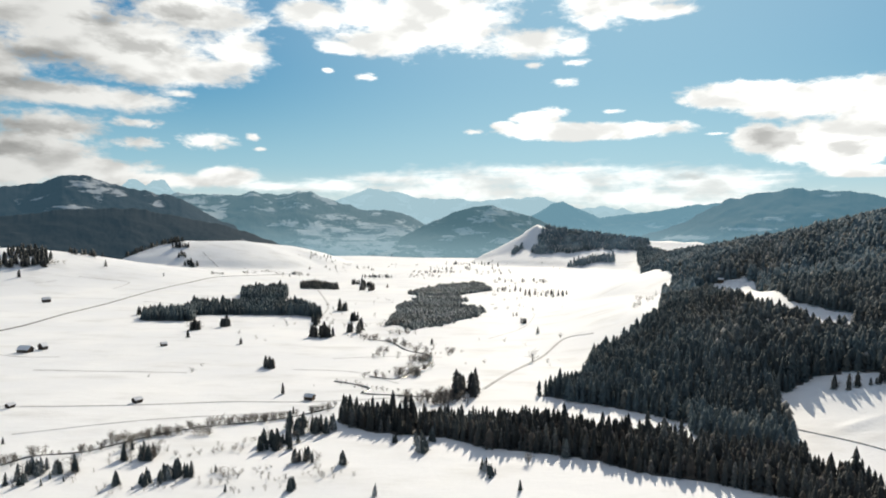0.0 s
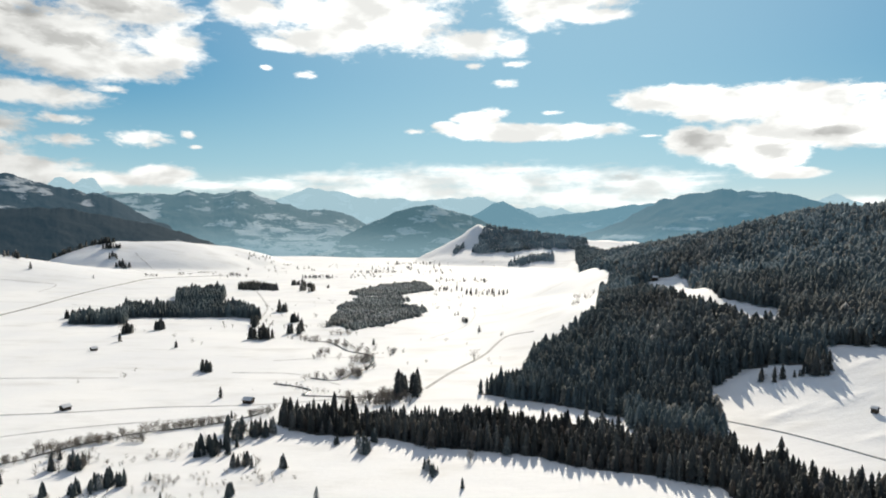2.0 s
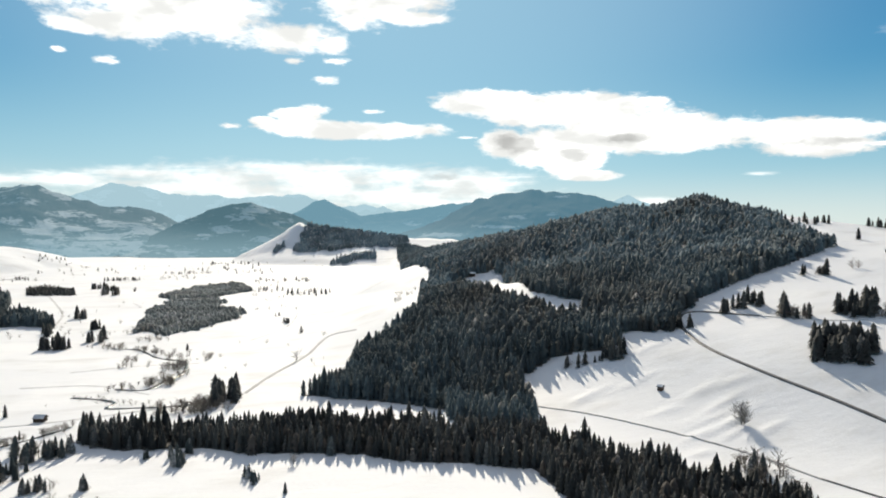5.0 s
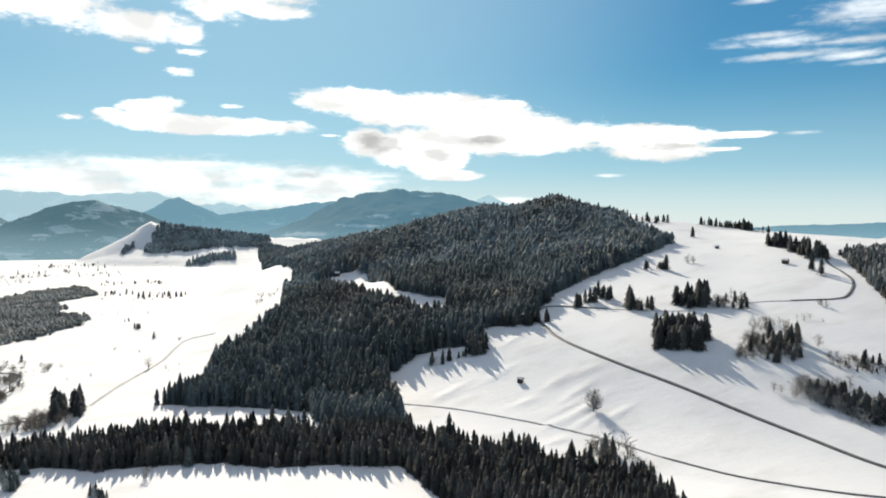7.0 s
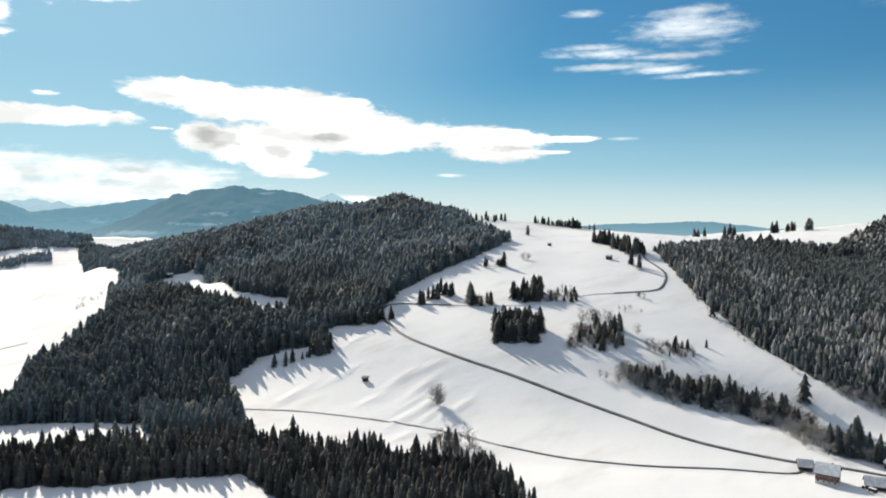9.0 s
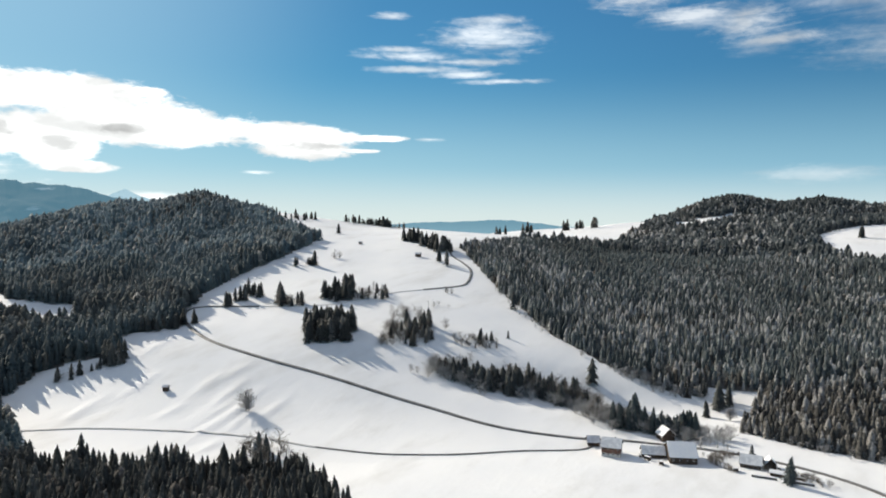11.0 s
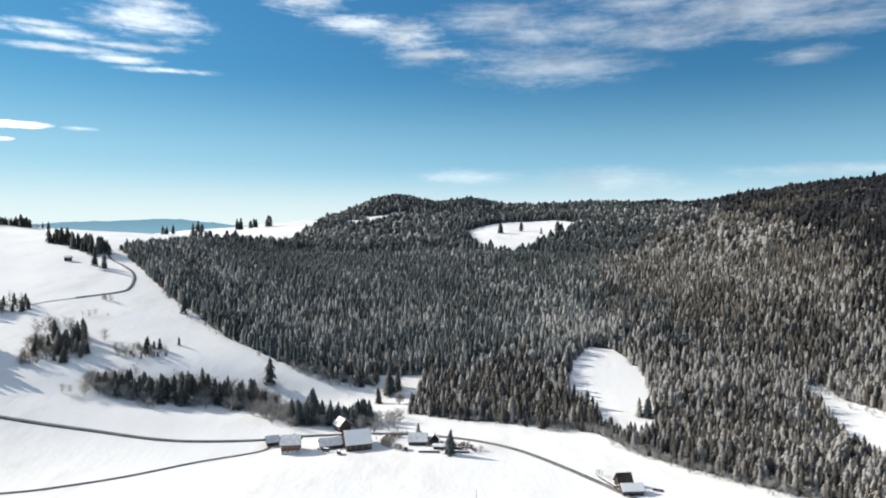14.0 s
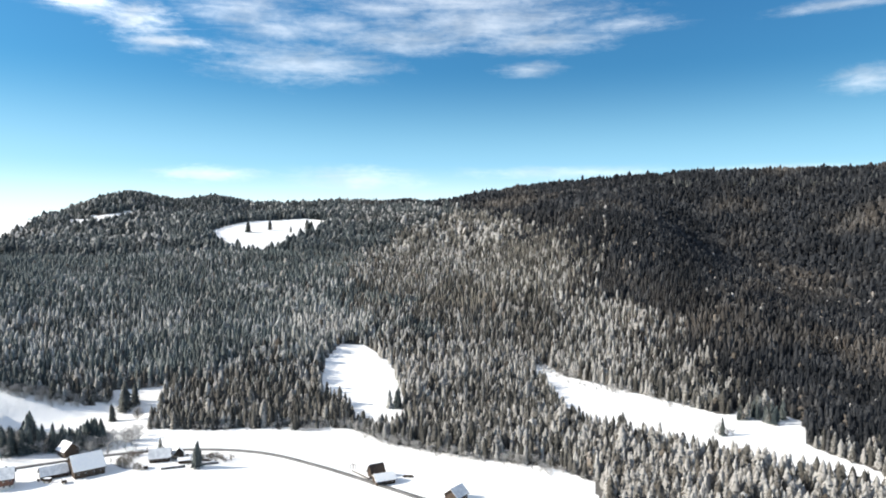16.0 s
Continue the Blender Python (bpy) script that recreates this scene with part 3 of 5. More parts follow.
strip("farm_track", FARM_TRACK_LINE, 2.6, 0.22, DITCH, "snowed farm track across white fields", "track")
strip("creek", [(-101, 648), (-79, 635), (-65, 619), (-70, 604), (-45, 598), (-21, 594), (20, 600)], 3.2, 0.3, WATER, "dark creek winding between snowy banks", "creek", 0.3)
strip("creek", BANK_LINE, 1.8, 0.25, WATER, "narrow dark creek below the snowy bank", "creek", 0.35)
for run in ([(-560, 800), (-470, 760), (-420, 757)], [(-300, 480), (-210, 520), (-120, 545)], [(-150, 700), (-90, 690), (-40, 640)], [(-120, 760), (-60, 775), (0, 770)], [(60, 900), (120, 1000), (150, 1120)], [(-560, 1300), (-480, 1250), (-520, 1210)], [(-777, 2127), (-729, 2075), (-662, 1991)], [(-761, 2208), (-684, 2108), (-634, 2056)], [(-823, 1570), (-774, 1575), (-709, 1568), (-697, 1467)], [(-866, 1470), (-841, 1511)], [(-611, 2121), (-505, 2043), (-429, 2164)], [(-409, 691), (-355, 686), (-253, 684)], [(-285, 1563), (-208, 1257), (-191, 1101)]):
    strip("ditch", run, 1.3 if math.hypot(*run[0]) < 1400 else 3.0, 0.22, DITCH, "shallow grey ditch line in the snowy field", "ditch", 0.3)
strip("creek", [(-70, 668), (-44, 659), (-30, 689), (-16, 718), (-14, 780), (-42, 817), (-66, 875), (-97, 895)], 3.2, 0.3, WATER, "dark creek winding between snowy banks", "creek", 0.3)


# ---- trees ----
def spruce_shape(seed, tiers, points, slim=0.17, blunt=0.68):
    """Verts and triangles of a spruce crown of height 1: drooping, ragged whorls of branches."""
    r = np.random.default_rng(seed)
    verts, tris = [], []
    for k in range(tiers):
        s = k / tiers
        low = 0.05 + 0.86 * s ** 0.95
        tip = min(1.0, low + 1.9 * 0.9 / tiers)
        radius = slim * (1 - s) ** blunt * r.uniform(0.85, 1.15) + 0.012
        base = len(verts)
        lean = r.uniform(-0.012, 0.012, 2)
        verts.append((lean[0], lean[1], 1.0 if k == tiers - 1 else tip))
        for q in range(2 * points):
            out = radius * (r.uniform(0.82, 1.18) if q % 2 == 0 else r.uniform(0.55, 0.72))
            a = math.pi * (q + r.uniform(-0.25, 0.25)) / points + seed + k * 1.7
            verts.append((out * math.cos(a), out * math.sin(a), low + r.uniform(-0.25, 0.25) / tiers + (0.35 / tiers if q % 2 else -0.1 / tiers)))
        for q in range(2 * points):
            tris.append((base, base + 1 + q, base + 1 + (q + 1) % (2 * points)))
    return np.array(verts), np.array(tris)


def bare_shape(seed, limbs=60, twigs=15, lowest=0.2):
    """Trunk with limbs, and the twigs, of a leafless broad tree of height 1."""
    r = np.random.default_rng(seed)
    tv, tf, cv, cf = [], [], [], []

    def stick(v, f, a, b, thick, thin):
        a, b = np.array(a), np.array(b)
        d = (b - a) / (np.linalg.norm(b - a) + 1e-9)
        u = np.cross(d, (0.3, 0.9, 0.2))
        u /= np.linalg.norm(u)
        w, base = np.cross(d, u), len(v)
        for e, t in ((a, thick), (b, thin)):
            for q in range(3):
                v.append(e + t * (u * math.cos(2.094 * q) + w * math.sin(2.094 * q)))
        for q in range(3):
            p = (q + 1) % 3
            f.extend([(base + q, base + p, base + 3 + p), (base + q, base + 3 + p, base + 3 + q)])

    stick(tv, tf, (0, 0, -0.03), (0.01, 0.01, 0.5), 0.022, 0.013)
    stick(tv, tf, (0.01, 0.01, 0.5), (0.02, 0, 0.85), 0.013, 0.004)
    for k in range(limbs):
        h = r.uniform(lowest, 0.75)
        a, up = r.uniform(0, 6.283), r.uniform(0.12, 0.34)
        reach = r.uniform(0.14, 0.34) * math.sin(math.pi * min(0.95, 0.25 + 0.75 * h)) + 0.04
        end = np.array((reach * math.cos(a), reach * math.sin(a), min(0.96, h + up)))
        start = np.array((0.01, 0.005, h))
        stick(tv if k < 9 else cv, tf if k < 9 else cf, start, end, 0.007, 0.0025)
        for _ in range(twigs):
            s = r.uniform(0.35, 1.0)
            p = start + s * (end - start)
            q = p + r.normal(0, 0.055, 3) + (0, 0, 0.055)
            base = len(cv)
            side = np.cross(q - p, r.normal(0, 1, 3))
            side *= 0.0046 / (np.linalg.norm(side) + 1e-9)
            cv.extend([p - side, p + side, q])
            cf.append((base, base + 1, base + 2))
    return (np.array(tv), np.array(tf)), (np.array(cv), np.array(cf))


def trunk_mesh():
    ring = [(math.cos(a), math.sin(a)) for a in np.linspace(0, 2 * math.pi, 7)[:-1]]
    verts = [(0.018 * c, 0.018 * s, -0.04) for c, s in ring] + [(0.012 * c, 0.012 * s, 0.3) for c, s in ring] + [(0, 0, 0.93)]
    faces = [(i, (i + 1) % 6, 6 + (i + 1) % 6, 6 + i) for i in range(6)] + [(6 + i, 6 + (i + 1) % 6, 12) for i in range(6)]
    return mesh_of("trunk", verts, faces, BARK)


TRUNK = trunk_mesh()
CROWNS = [mesh_of("crown", *spruce_shape(s, 11, 8, 0.15 + 0.02 * (s % 4)), DARK_NEEDLES_ONE) for s in range(8)]
BARE = []
for seed in range(6):
    (tv, tf), (cv, cf) = bare_shape(seed + 50, 60, 13, 0.08)
    BARE.append((mesh_of("trunk", tv, tf, BARK), mesh_of("twigs", cv, cf, RIMED_TWIGS)))
scatter = np.random.default_rng(11)


FAR_SPRUCES, FAR_BARE = [], []


def tree(x, y, height, bare):
    if math.hypot(x, y) > (600 if bare else 545):
        (FAR_BARE if bare else FAR_SPRUCES).append((x, y, height))
        return
    empty = new("bare_tree" if bare else "spruce_tree")
    pick = int(scatter.integers(0, 100))
    parts = BARE[pick % len(BARE)] if bare else (TRUNK, CROWNS[pick % len(CROWNS)])
    wide = scatter.uniform(1.1, 1.5) * (1.15 if bare and height < 9 else 1.0)
    for name, me in zip(("trunk", "crown"), parts):
        child = new(name, me)
        child.parent = empty
    z = float(ground_height(x, y)) - 0.1
    empty.matrix_world = pose(x, y, z, scatter.uniform(-2, 2), scatter.uniform(-2, 2), scatter.uniform(0, 360)) @ Matrix.Diagonal((height * wide, height * wide, height, 1))
    size = "young" if height < 8 else "tall" if height > 15 else "mid-sized"
    if bare:
        tagged(empty, f"{'low bushy' if height < 9 else 'leafless'} grey-brown broadleaf tree standing in the snow", "tree", "bare trees of the valley")
    else:
        tagged(empty, f"{size} dark green spruce standing in the snow", "tree", "single spruces of the valley")


def grove(x, y, across, along, count, height, bare):
    """Trees about a spot, spread across and along the line from the origin."""
    away = np.array((x, y)) / math.hypot(x, y)
    right = np.array((away[1], -away[0]))
    for k in range(count):
        u, v = (0, 0) if count == 1 else (scatter.uniform(-1, 1) * across, scatter.uniform(-1, 1) * along)
        p = np.array((x, y)) + right * u + away * v
        is_bare = scatter.random() < bare
        if is_bare and count > 3:
            FAR_BARE.append((p[0], p[1], height * scatter.uniform(0.5, 1.0)))
            continue
        tree(p[0], p[1], height * scatter.uniform(0.65, 1.12) * (0.85 if is_bare and bare < 1 else 1.0), is_bare)


def spread(outline, holes, gap, keep=1.0, near=0.0, far=9999.0, ragged=0.0):
    """Jittered places inside an outline with a ragged edge, about gap metres apart, between two distances from the origin."""
    o = np.array(outline)
    (x0, y0), (x1, y1) = o.min(0), o.max(0)
    gx, gy = np.meshgrid(np.arange(x0, x1, gap), np.arange(y0, y1, gap))
    x = (gx + scatter.uniform(-0.45, 0.45, gx.shape) * gap).ravel()
    y = (gy + scatter.uniform(-0.45, 0.45, gy.shape) * gap).ravel()
    d = np.hypot(x, y)
    u = x + ragged * 2 * (fbm(x / 22, y / 22, 31, 3) - 0.44)
    v = y + ragged * 2 * (fbm(x / 22, y / 22, 37, 3) - 0.44)
    ok = inside(u, v, outline) & (d >= near) & (d < far) & (scatter.random(x.size) < keep)
    for hole in holes:
        ok &= ~inside(u, v, hole)
    return x[ok], y[ok]


def forest(name, places, low, high, tiers, points, mat, label, slim=0.17, heights=None, blunt=0.68):
    """A wood of many spruces in one mesh."""
    shapes = [spruce_shape(s + 100, tiers, points, slim, blunt) for s in range(6)]
    all_v, all_t, variety, base = [], [], [], 0
    x, y = places
    kind = scatter.integers(0, len(shapes), x.size)
    for k, (v, t) in enumerate(shapes):
        px, py = x[kind == k], y[kind == k]
        count = px.size
        stand = fbm(px / 70, py / 70, 5, 3)
        h = scatter.uniform(low, high, count) * (0.72 + 0.6 * stand) * np.where(scatter.random(count) < 0.07, 1.32, 1.0) if heights is None else heights[kind == k]
        wide = h * scatter.uniform(0.85, 1.2, count)
        a = scatter.uniform(0, 6.283, count)
        c, s = np.cos(a)[:, None], np.sin(a)[:, None]
        q = np.empty((count, len(v), 3))
        q[..., 0] = (v[:, 0] * c - v[:, 1] * s) * wide[:, None] + px[:, None]
        q[..., 1] = (v[:, 0] * s + v[:, 1] * c) * wide[:, None] + py[:, None]
        q[..., 2] = v[:, 2] * h[:, None] + (ground_height(px, py) - 0.3)[:, None]
        all_v.append(q.reshape(-1, 3))
        all_t.append((t[None] + (base + np.arange(count) * len(v))[:, None, None]).reshape(-1, 3))
        variety.append(np.repeat(scatter.random(count), len(v)))
        base += count * len(v)
    me = big_mesh(name, np.vstack(all_v), np.vstack(all_t), mat)
    me.attributes.new("variety", "FLOAT", "POINT").data.foreach_set("value", np.concatenate(variety).astype(np.float32))
    tagged(new(name, me), label, "forest", kind="stuff")


SOUTH_HOLES = [GLADE_NEAR, GLADE_GAP, GLADE_STRIP, GLADE_HIGH, GLADE_TOP]
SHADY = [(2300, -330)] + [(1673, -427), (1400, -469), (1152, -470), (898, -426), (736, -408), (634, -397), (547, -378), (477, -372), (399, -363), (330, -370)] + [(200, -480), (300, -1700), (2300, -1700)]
LEEWARD = [(3000, -531), (1396, -531), (1412, -410), (1254, -277), (1170, -215), (1024, -145), (826, -155), (722, -164), (690, -90), (640, -20), (620, 90), (540, 190), (400, 400), (3000, 1400)]


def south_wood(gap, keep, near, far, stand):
    """Places on the south hill: stand 0 bears heavy frost, 1 little and a bluish shade tint, 2 hardly any and needles
    darkened for shade.
    """
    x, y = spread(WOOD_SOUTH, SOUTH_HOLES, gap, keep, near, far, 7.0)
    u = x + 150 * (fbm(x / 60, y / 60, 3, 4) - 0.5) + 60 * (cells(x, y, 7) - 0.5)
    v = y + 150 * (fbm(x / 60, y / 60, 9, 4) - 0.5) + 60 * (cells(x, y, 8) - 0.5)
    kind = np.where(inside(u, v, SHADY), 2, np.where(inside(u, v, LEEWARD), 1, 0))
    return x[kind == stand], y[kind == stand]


forest("spruce_belt", spread(WOOD_BAND, [], 4.1, 0.92, ragged=4.0), 8, 18, 9, 6, DARK_NEEDLES, "dense dark spruce belt along the snowy meadow", 0.21, None, 0.62)
forest("hill_forest", spread(WOOD_EAST, [GLADE_EAST], 4.6, 0.96, 0, 690, 9.0), 11, 21, 7, 5, HILL_NEEDLES, "tall dark green spruces along the foot of the wooded hill", 0.21, None, 0.56)
forest("hill_forest", spread(WOOD_EAST, [GLADE_EAST], 4.4, 0.96, 690, 950, 9.0), 10, 19, 6, 5, HILL_NEEDLES, "dense dark green spruce forest on the hill", 0.27, None, 0.52)
forest("hill_forest", spread(WOOD_EAST, [GLADE_EAST], 6.0, 0.97, 950, 9999, 12.0), 8, 19, 4, 4, HAZY_HILL_NEEDLES, "dense dark green spruce forest on the hill", 0.34, None, 0.5)
for stand, mat, label in ((0, FROSTED_NEEDLES, "heavily frosted pale grey-brown spruce forest"), (1, LEE_NEEDLES, "lightly frosted grey-green spruce forest"), (2, SHADED_NEEDLES, "dark bluish spruce forest, shade put into its colour, with traces of frost")):
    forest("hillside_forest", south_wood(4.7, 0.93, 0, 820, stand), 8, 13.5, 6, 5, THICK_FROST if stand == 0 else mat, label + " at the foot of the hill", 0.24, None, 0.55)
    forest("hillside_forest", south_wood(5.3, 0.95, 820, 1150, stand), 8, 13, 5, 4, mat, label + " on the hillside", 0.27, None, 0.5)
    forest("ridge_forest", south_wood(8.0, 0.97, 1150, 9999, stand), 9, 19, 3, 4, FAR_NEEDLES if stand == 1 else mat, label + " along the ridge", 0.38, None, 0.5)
forest("broadleaf_stand", spread(WOOD_EAST, [GLADE_EAST], 10.0, 0.55, 0, 1500), 9, 16, 4, 6, HILL_CROWNS, "rounded grey-green trees among the spruces of the hill", 0.36, None, 0.45)
forest("broadleaf_stand", spread(WOOD_SOUTH, SOUTH_HOLES, 17.0, 0.5, 0, 1400), 7, 11, 4, 6, BROWN_CROWNS, "rounded grey-brown leafless crowns among frosted spruces", 0.40, None, 0.4)
forest("broadleaf_stand", spread(WOOD_BAND, [], 8.0, 0.5), 8, 14, 5, 7, BELT_CROWNS, "rounded grey-brown leafless crowns in the spruce belt", 0.34, None, 0.45)
forest("valley_grove", spread(WOOD_VALLEY, [], 4.6, 0.95, ragged=8.0), 11, 19, 6, 5, HILL_NEEDLES, "dark spruce grove in the snowy valley floor", 0.24, None, 0.55)
forest("valley_grove", spread(WOOD_UPPER, [], 5.0, 0.9), 17, 22, 6, 5, HILL_NEEDLES, "tall dark spruce block in the snowy valley floor", 0.2, None, 0.5)
forest("moor_woodland", spread(WOOD_STRIP, [], 4.6, 0.95, ragged=25.0), 4, 8, 3, 6, MOOR_PINES, "low grey-green moor pines in a strip across the valley", 0.6, None, 0.4)
forest("copse", spread(WOOD_COPSE, [], 6.5, 0.9), 6, 11, 4, 4, DARK_NEEDLES, "low dark copse in the snowy valley floor", 0.35)
forest("moor_woodland", spread(WOOD_MOOR, [], 4.4, 0.8, ragged=26.0), 3, 7, 3, 6, MOOR_PINES, "dense low grey-green moor pines in the snowy valley", 0.62, None, 0.4)


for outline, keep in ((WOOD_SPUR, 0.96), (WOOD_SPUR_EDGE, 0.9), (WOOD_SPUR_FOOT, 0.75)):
    forest("spur_forest", spread(outline, [], 7.0, keep, ragged=24.0), 9, 17, 4, 4, HAZY_SPUR_NEEDLES, "haze-tinted blue-green spruce wood on the snowy spur at the valley's end", 0.32, None, 0.5)


def bare_wood(name, places, low, high, label, heights=None, mat=TWIGS, detail=(34, 10)):
    shapes = [bare_shape(s + 300, *detail, 0.02) for s in range(4)]
    vs, ts, base = [], [], 0
    level = ground_height(*places)
    for k, (x, y) in enumerate(zip(*places)):
        (tv, tf), (cv, cf) = shapes[int(scatter.integers(0, 4))]
        h, a = scatter.uniform(low, high) if heights is None else heights[k], scatter.uniform(0, 6.283)
        w = h * scatter.uniform(1.2, 1.9)
        for v, f in ((tv, tf), (cv, cf)):
            c, s = math.cos(a), math.sin(a)
            vs.append(np.column_stack([(v[:, 0] * c - v[:, 1] * s) * w + x, (v[:, 0] * s + v[:, 1] * c) * w + y, v[:, 2] * h + level[k]]))
            ts.append(f + base)
            base += len(v)
    tagged(new(name, big_mesh(name, np.vstack(vs), np.vstack(ts), mat)), label, "woodland", kind="stuff")


# valley
grove(-158, 906, 15, 10, 10, 20.4, 0)
grove(-171, 1178, 10, 8, 4, 19.2, 0)
grove(-120, 950, 10, 10, 7, 19.2, 0.3)
grove(-176, 712, 7, 6, 4, 13, 0)
grove(20, 600, 11, 14, 12, 21, 0)
grove(8, 578, 14, 10, 6, 10, 1)
grove(-169, 1527, 20, 30, 13, 18.0, 0)
grove(-122, 1603, 9, 10, 4, 10.8, 0.5)
grove(-53, 1931, 42, 60, 14, 10.8, 1)
grove(215, 1454, 48, 40, 22, 12.0, 0.3)
grove(145, 1523, 34, 30, 11, 10.8, 0.4)
grove(-342, 957, 10, 8, 7, 16.8, 0.2)
grove(-310, 993, 6, 6, 6, 16.8, 0)
grove(-187, 1003, 4, 4, 2, 16.8, 0)
grove(-326, 886, 1, 2, 1, 15.6, 0)
grove(-245, 839, 1, 3, 2, 10.8, 0)
grove(-139, 602, 1, 1, 1, 11, 0)
grove(296, 1005, 17, 30, 8, 9.6, 1)
grove(259, 943, 9, 10, 5, 9.6, 1)
grove(116, 1108, 3, 4, 2, 9.6, 0)
grove(122, 1031, 6, 10, 6, 9.6, 0.4)
grove(130, 927, 3, 4, 2, 9.6, 0.5)
grove(98, 750, 1, 1, 1, 14, 1)
grove(9, 812, 8, 4, 5, 7.2, 1)
grove(-31, 667, 13, 5, 10, 8, 1)
grove(-19, 748, 7, 14, 9, 9, 1)
grove(-72, 773, 8, 8, 6, 9.6, 1)
grove(-13, 860, 1, 2, 1, 10.8, 0)
grove(-823, 1695, 3, 3, 1, 16.8, 0)
grove(-976, 1612, 62, 40, 70, 24.0, 0)
grove(-932, 2251, 85, 14, 48, 20.4, 0)
grove(-932, 1808, 45, 30, 20, 20.4, 0)
grove(-1331, 4624, 117, 40, 20, 17, 0)
grove(-921, 1505, 4, 6, 2, 16.8, 0)
grove(-910, 1636, 16, 10, 6, 14.4, 0.5)
grove(-676, 1681, 4, 3, 1, 12.0, 0)
grove(-201, 1012, 45, 20, 8, 8.4, 1)
grove(-69, 1016, 22, 20, 10, 10.8, 1)
grove(-307, 2168, 112, 90, 16, 10.8, 0.7)
grove(81, 2164, 127, 120, 26, 12.0, 0.7)
grove(-413, 1924, 58, 60, 10, 12.0, 0.8)
grove(787, 3162, 60, 60, 17, 21.6, 0)
grove(-596, 1825, 17, 10, 12, 9.6, 1)
grove(-543, 1948, 21, 10, 14, 9.6, 1)
grove(-509, 2050, 28, 10, 14, 8.4, 1)
grove(-411, 1955, 12, 8, 11, 10.8, 0.6)
grove(-480, 1139, 18, 8, 13, 13.2, 0)
grove(-424, 1135, 19, 8, 14, 14.4, 0)
grove(-482, 1105, 5, 4, 4, 14.4, 0)
grove(-178, 1882, 41, 12, 22, 10.8, 0.2)
grove(-28, 2076, 61, 20, 28, 10.8, 0.6)
grove(-207, 1679, 20, 8, 11, 15.6, 0)
grove(-229, 3069, 90, 60, 20, 9.6, 0.6)
grove(-1504, 3350, 24, 8, 13, 15.6, 0)
grove(-1360, 3118, 22, 8, 13, 15.6, 0)
grove(-1018, 2403, 17, 8, 13, 15.6, 0)
grove(-962, 2342, 17, 8, 13, 15.6, 0)
grove(-916, 2302, 16, 8, 13, 15.6, 0)
grove(-873, 2268, 16, 8, 13, 15.6, 0)
grove(-827, 2221, 16, 8, 13, 15.6, 0)
grove(-1011, 1695, 43, 30, 56, 21.6, 0)
grove(-1971, 4205, 226, 30, 50, 17, 0)
grove(-1162, 4329, 109, 60, 20, 16, 0)
grove(-643, 3151, 71, 40, 14, 16.8, 0)
grove(-188, 1027, 5, 5, 7, 14.4, 0)
grove(-168, 907, 5, 5, 7, 15.6, 0)
grove(-155, 909, 5, 5, 8, 18.0, 0)
grove(-133, 1050, 6, 6, 10, 15.6, 0)
grove(-166, 1172, 4, 4, 6, 15.6, 0)
grove(-177, 706, 4, 4, 4, 15, 0)
grove(-311, 986, 5, 4, 6, 13.2, 0)
grove(-339, 958, 4, 4, 4, 13.2, 0)
grove(-180, 1622, 14, 8, 14, 13.2, 0)
grove(-34, 677, 12, 5, 30, 9, 1)
grove(10, 794, 3, 4, 7, 8.4, 1)
grove(-28, 749, 9, 16, 24, 8, 1)
grove(-70, 805, 7, 8, 16, 7.2, 1)
grove(15, 614, 4, 4, 4, 20, 0)
grove(27, 613, 4, 4, 4, 20, 0)
grove(-104, 904, 20, 10, 14, 7.2, 1)
grove(-54, 940, 18, 8, 20, 8.4, 1)
grove(-0, 570, 9, 5, 24, 9, 1)
grove(-396, 2422, 108, 40, 25, 10.8, 0.5)
grove(117, 2463, 108, 60, 28, 12.0, 0.4)
grove(201, 1777, 78, 40, 25, 10.8, 0.5)
grove(-582, 3559, 79, 60, 20, 16.8, 0)
grove(-849, 2212, 14, 10, 9, 18, 0)
grove(-807, 2149, 14, 10, 9, 18, 0)
grove(-776, 2112, 14, 10, 9, 18, 0)
grove(-748, 2096, 14, 10, 9, 18, 0)
# lower bank
grove(-188, 431, 11, 9, 19, 10.6, 0.3)
grove(-206, 449, 4, 5, 8, 7.7, 0.9)
grove(-233, 406, 15, 8, 24, 9.7, 0.3)
grove(-240, 388, 6, 6, 8, 7.7, 0.2)
grove(-184, 388, 3, 4, 5, 7.7, 0)
grove(-166, 390, 6, 5, 11, 8.7, 0)
grove(-153, 402, 12, 6, 19, 8.7, 0.1)
grove(-110, 459, 14, 12, 27, 10.6, 0.15)
grove(-96, 493, 14, 10, 24, 12.5, 0.3)
grove(-84, 430, 9, 6, 16, 8.7, 0.5)
grove(-62, 425, 2, 3, 5, 9.7, 0)
grove(-84, 383, 2, 4, 5, 7.7, 0)
grove(-124, 401, 10, 12, 8, 5.8, 0.8)
grove(-102, 387, 19, 10, 8, 4.9, 0.9)
grove(44, 383, 0, 1, 1, 7.7, 0)
grove(29, 405, 3, 4, 5, 6.7, 0)
grove(-14, 452, 5, 5, 8, 10.6, 0)
grove(-36, 374, 1, 3, 3, 6.7, 0)
grove(-79, 500, 2, 5, 5, 12.5, 0.3)
grove(-293, 459, 1, 2, 1, 7.7, 0)
grove(-215, 395, 18, 10, 8, 4.9, 0.6)
grove(-167, 482, 7, 4, 11, 7.7, 0.9)
grove(-203, 474, 23, 5, 50, 6.7, 1)
grove(-146, 520, 31, 5, 50, 5.8, 1)
grove(-165, 444, 46, 12, 40, 4.9, 1)
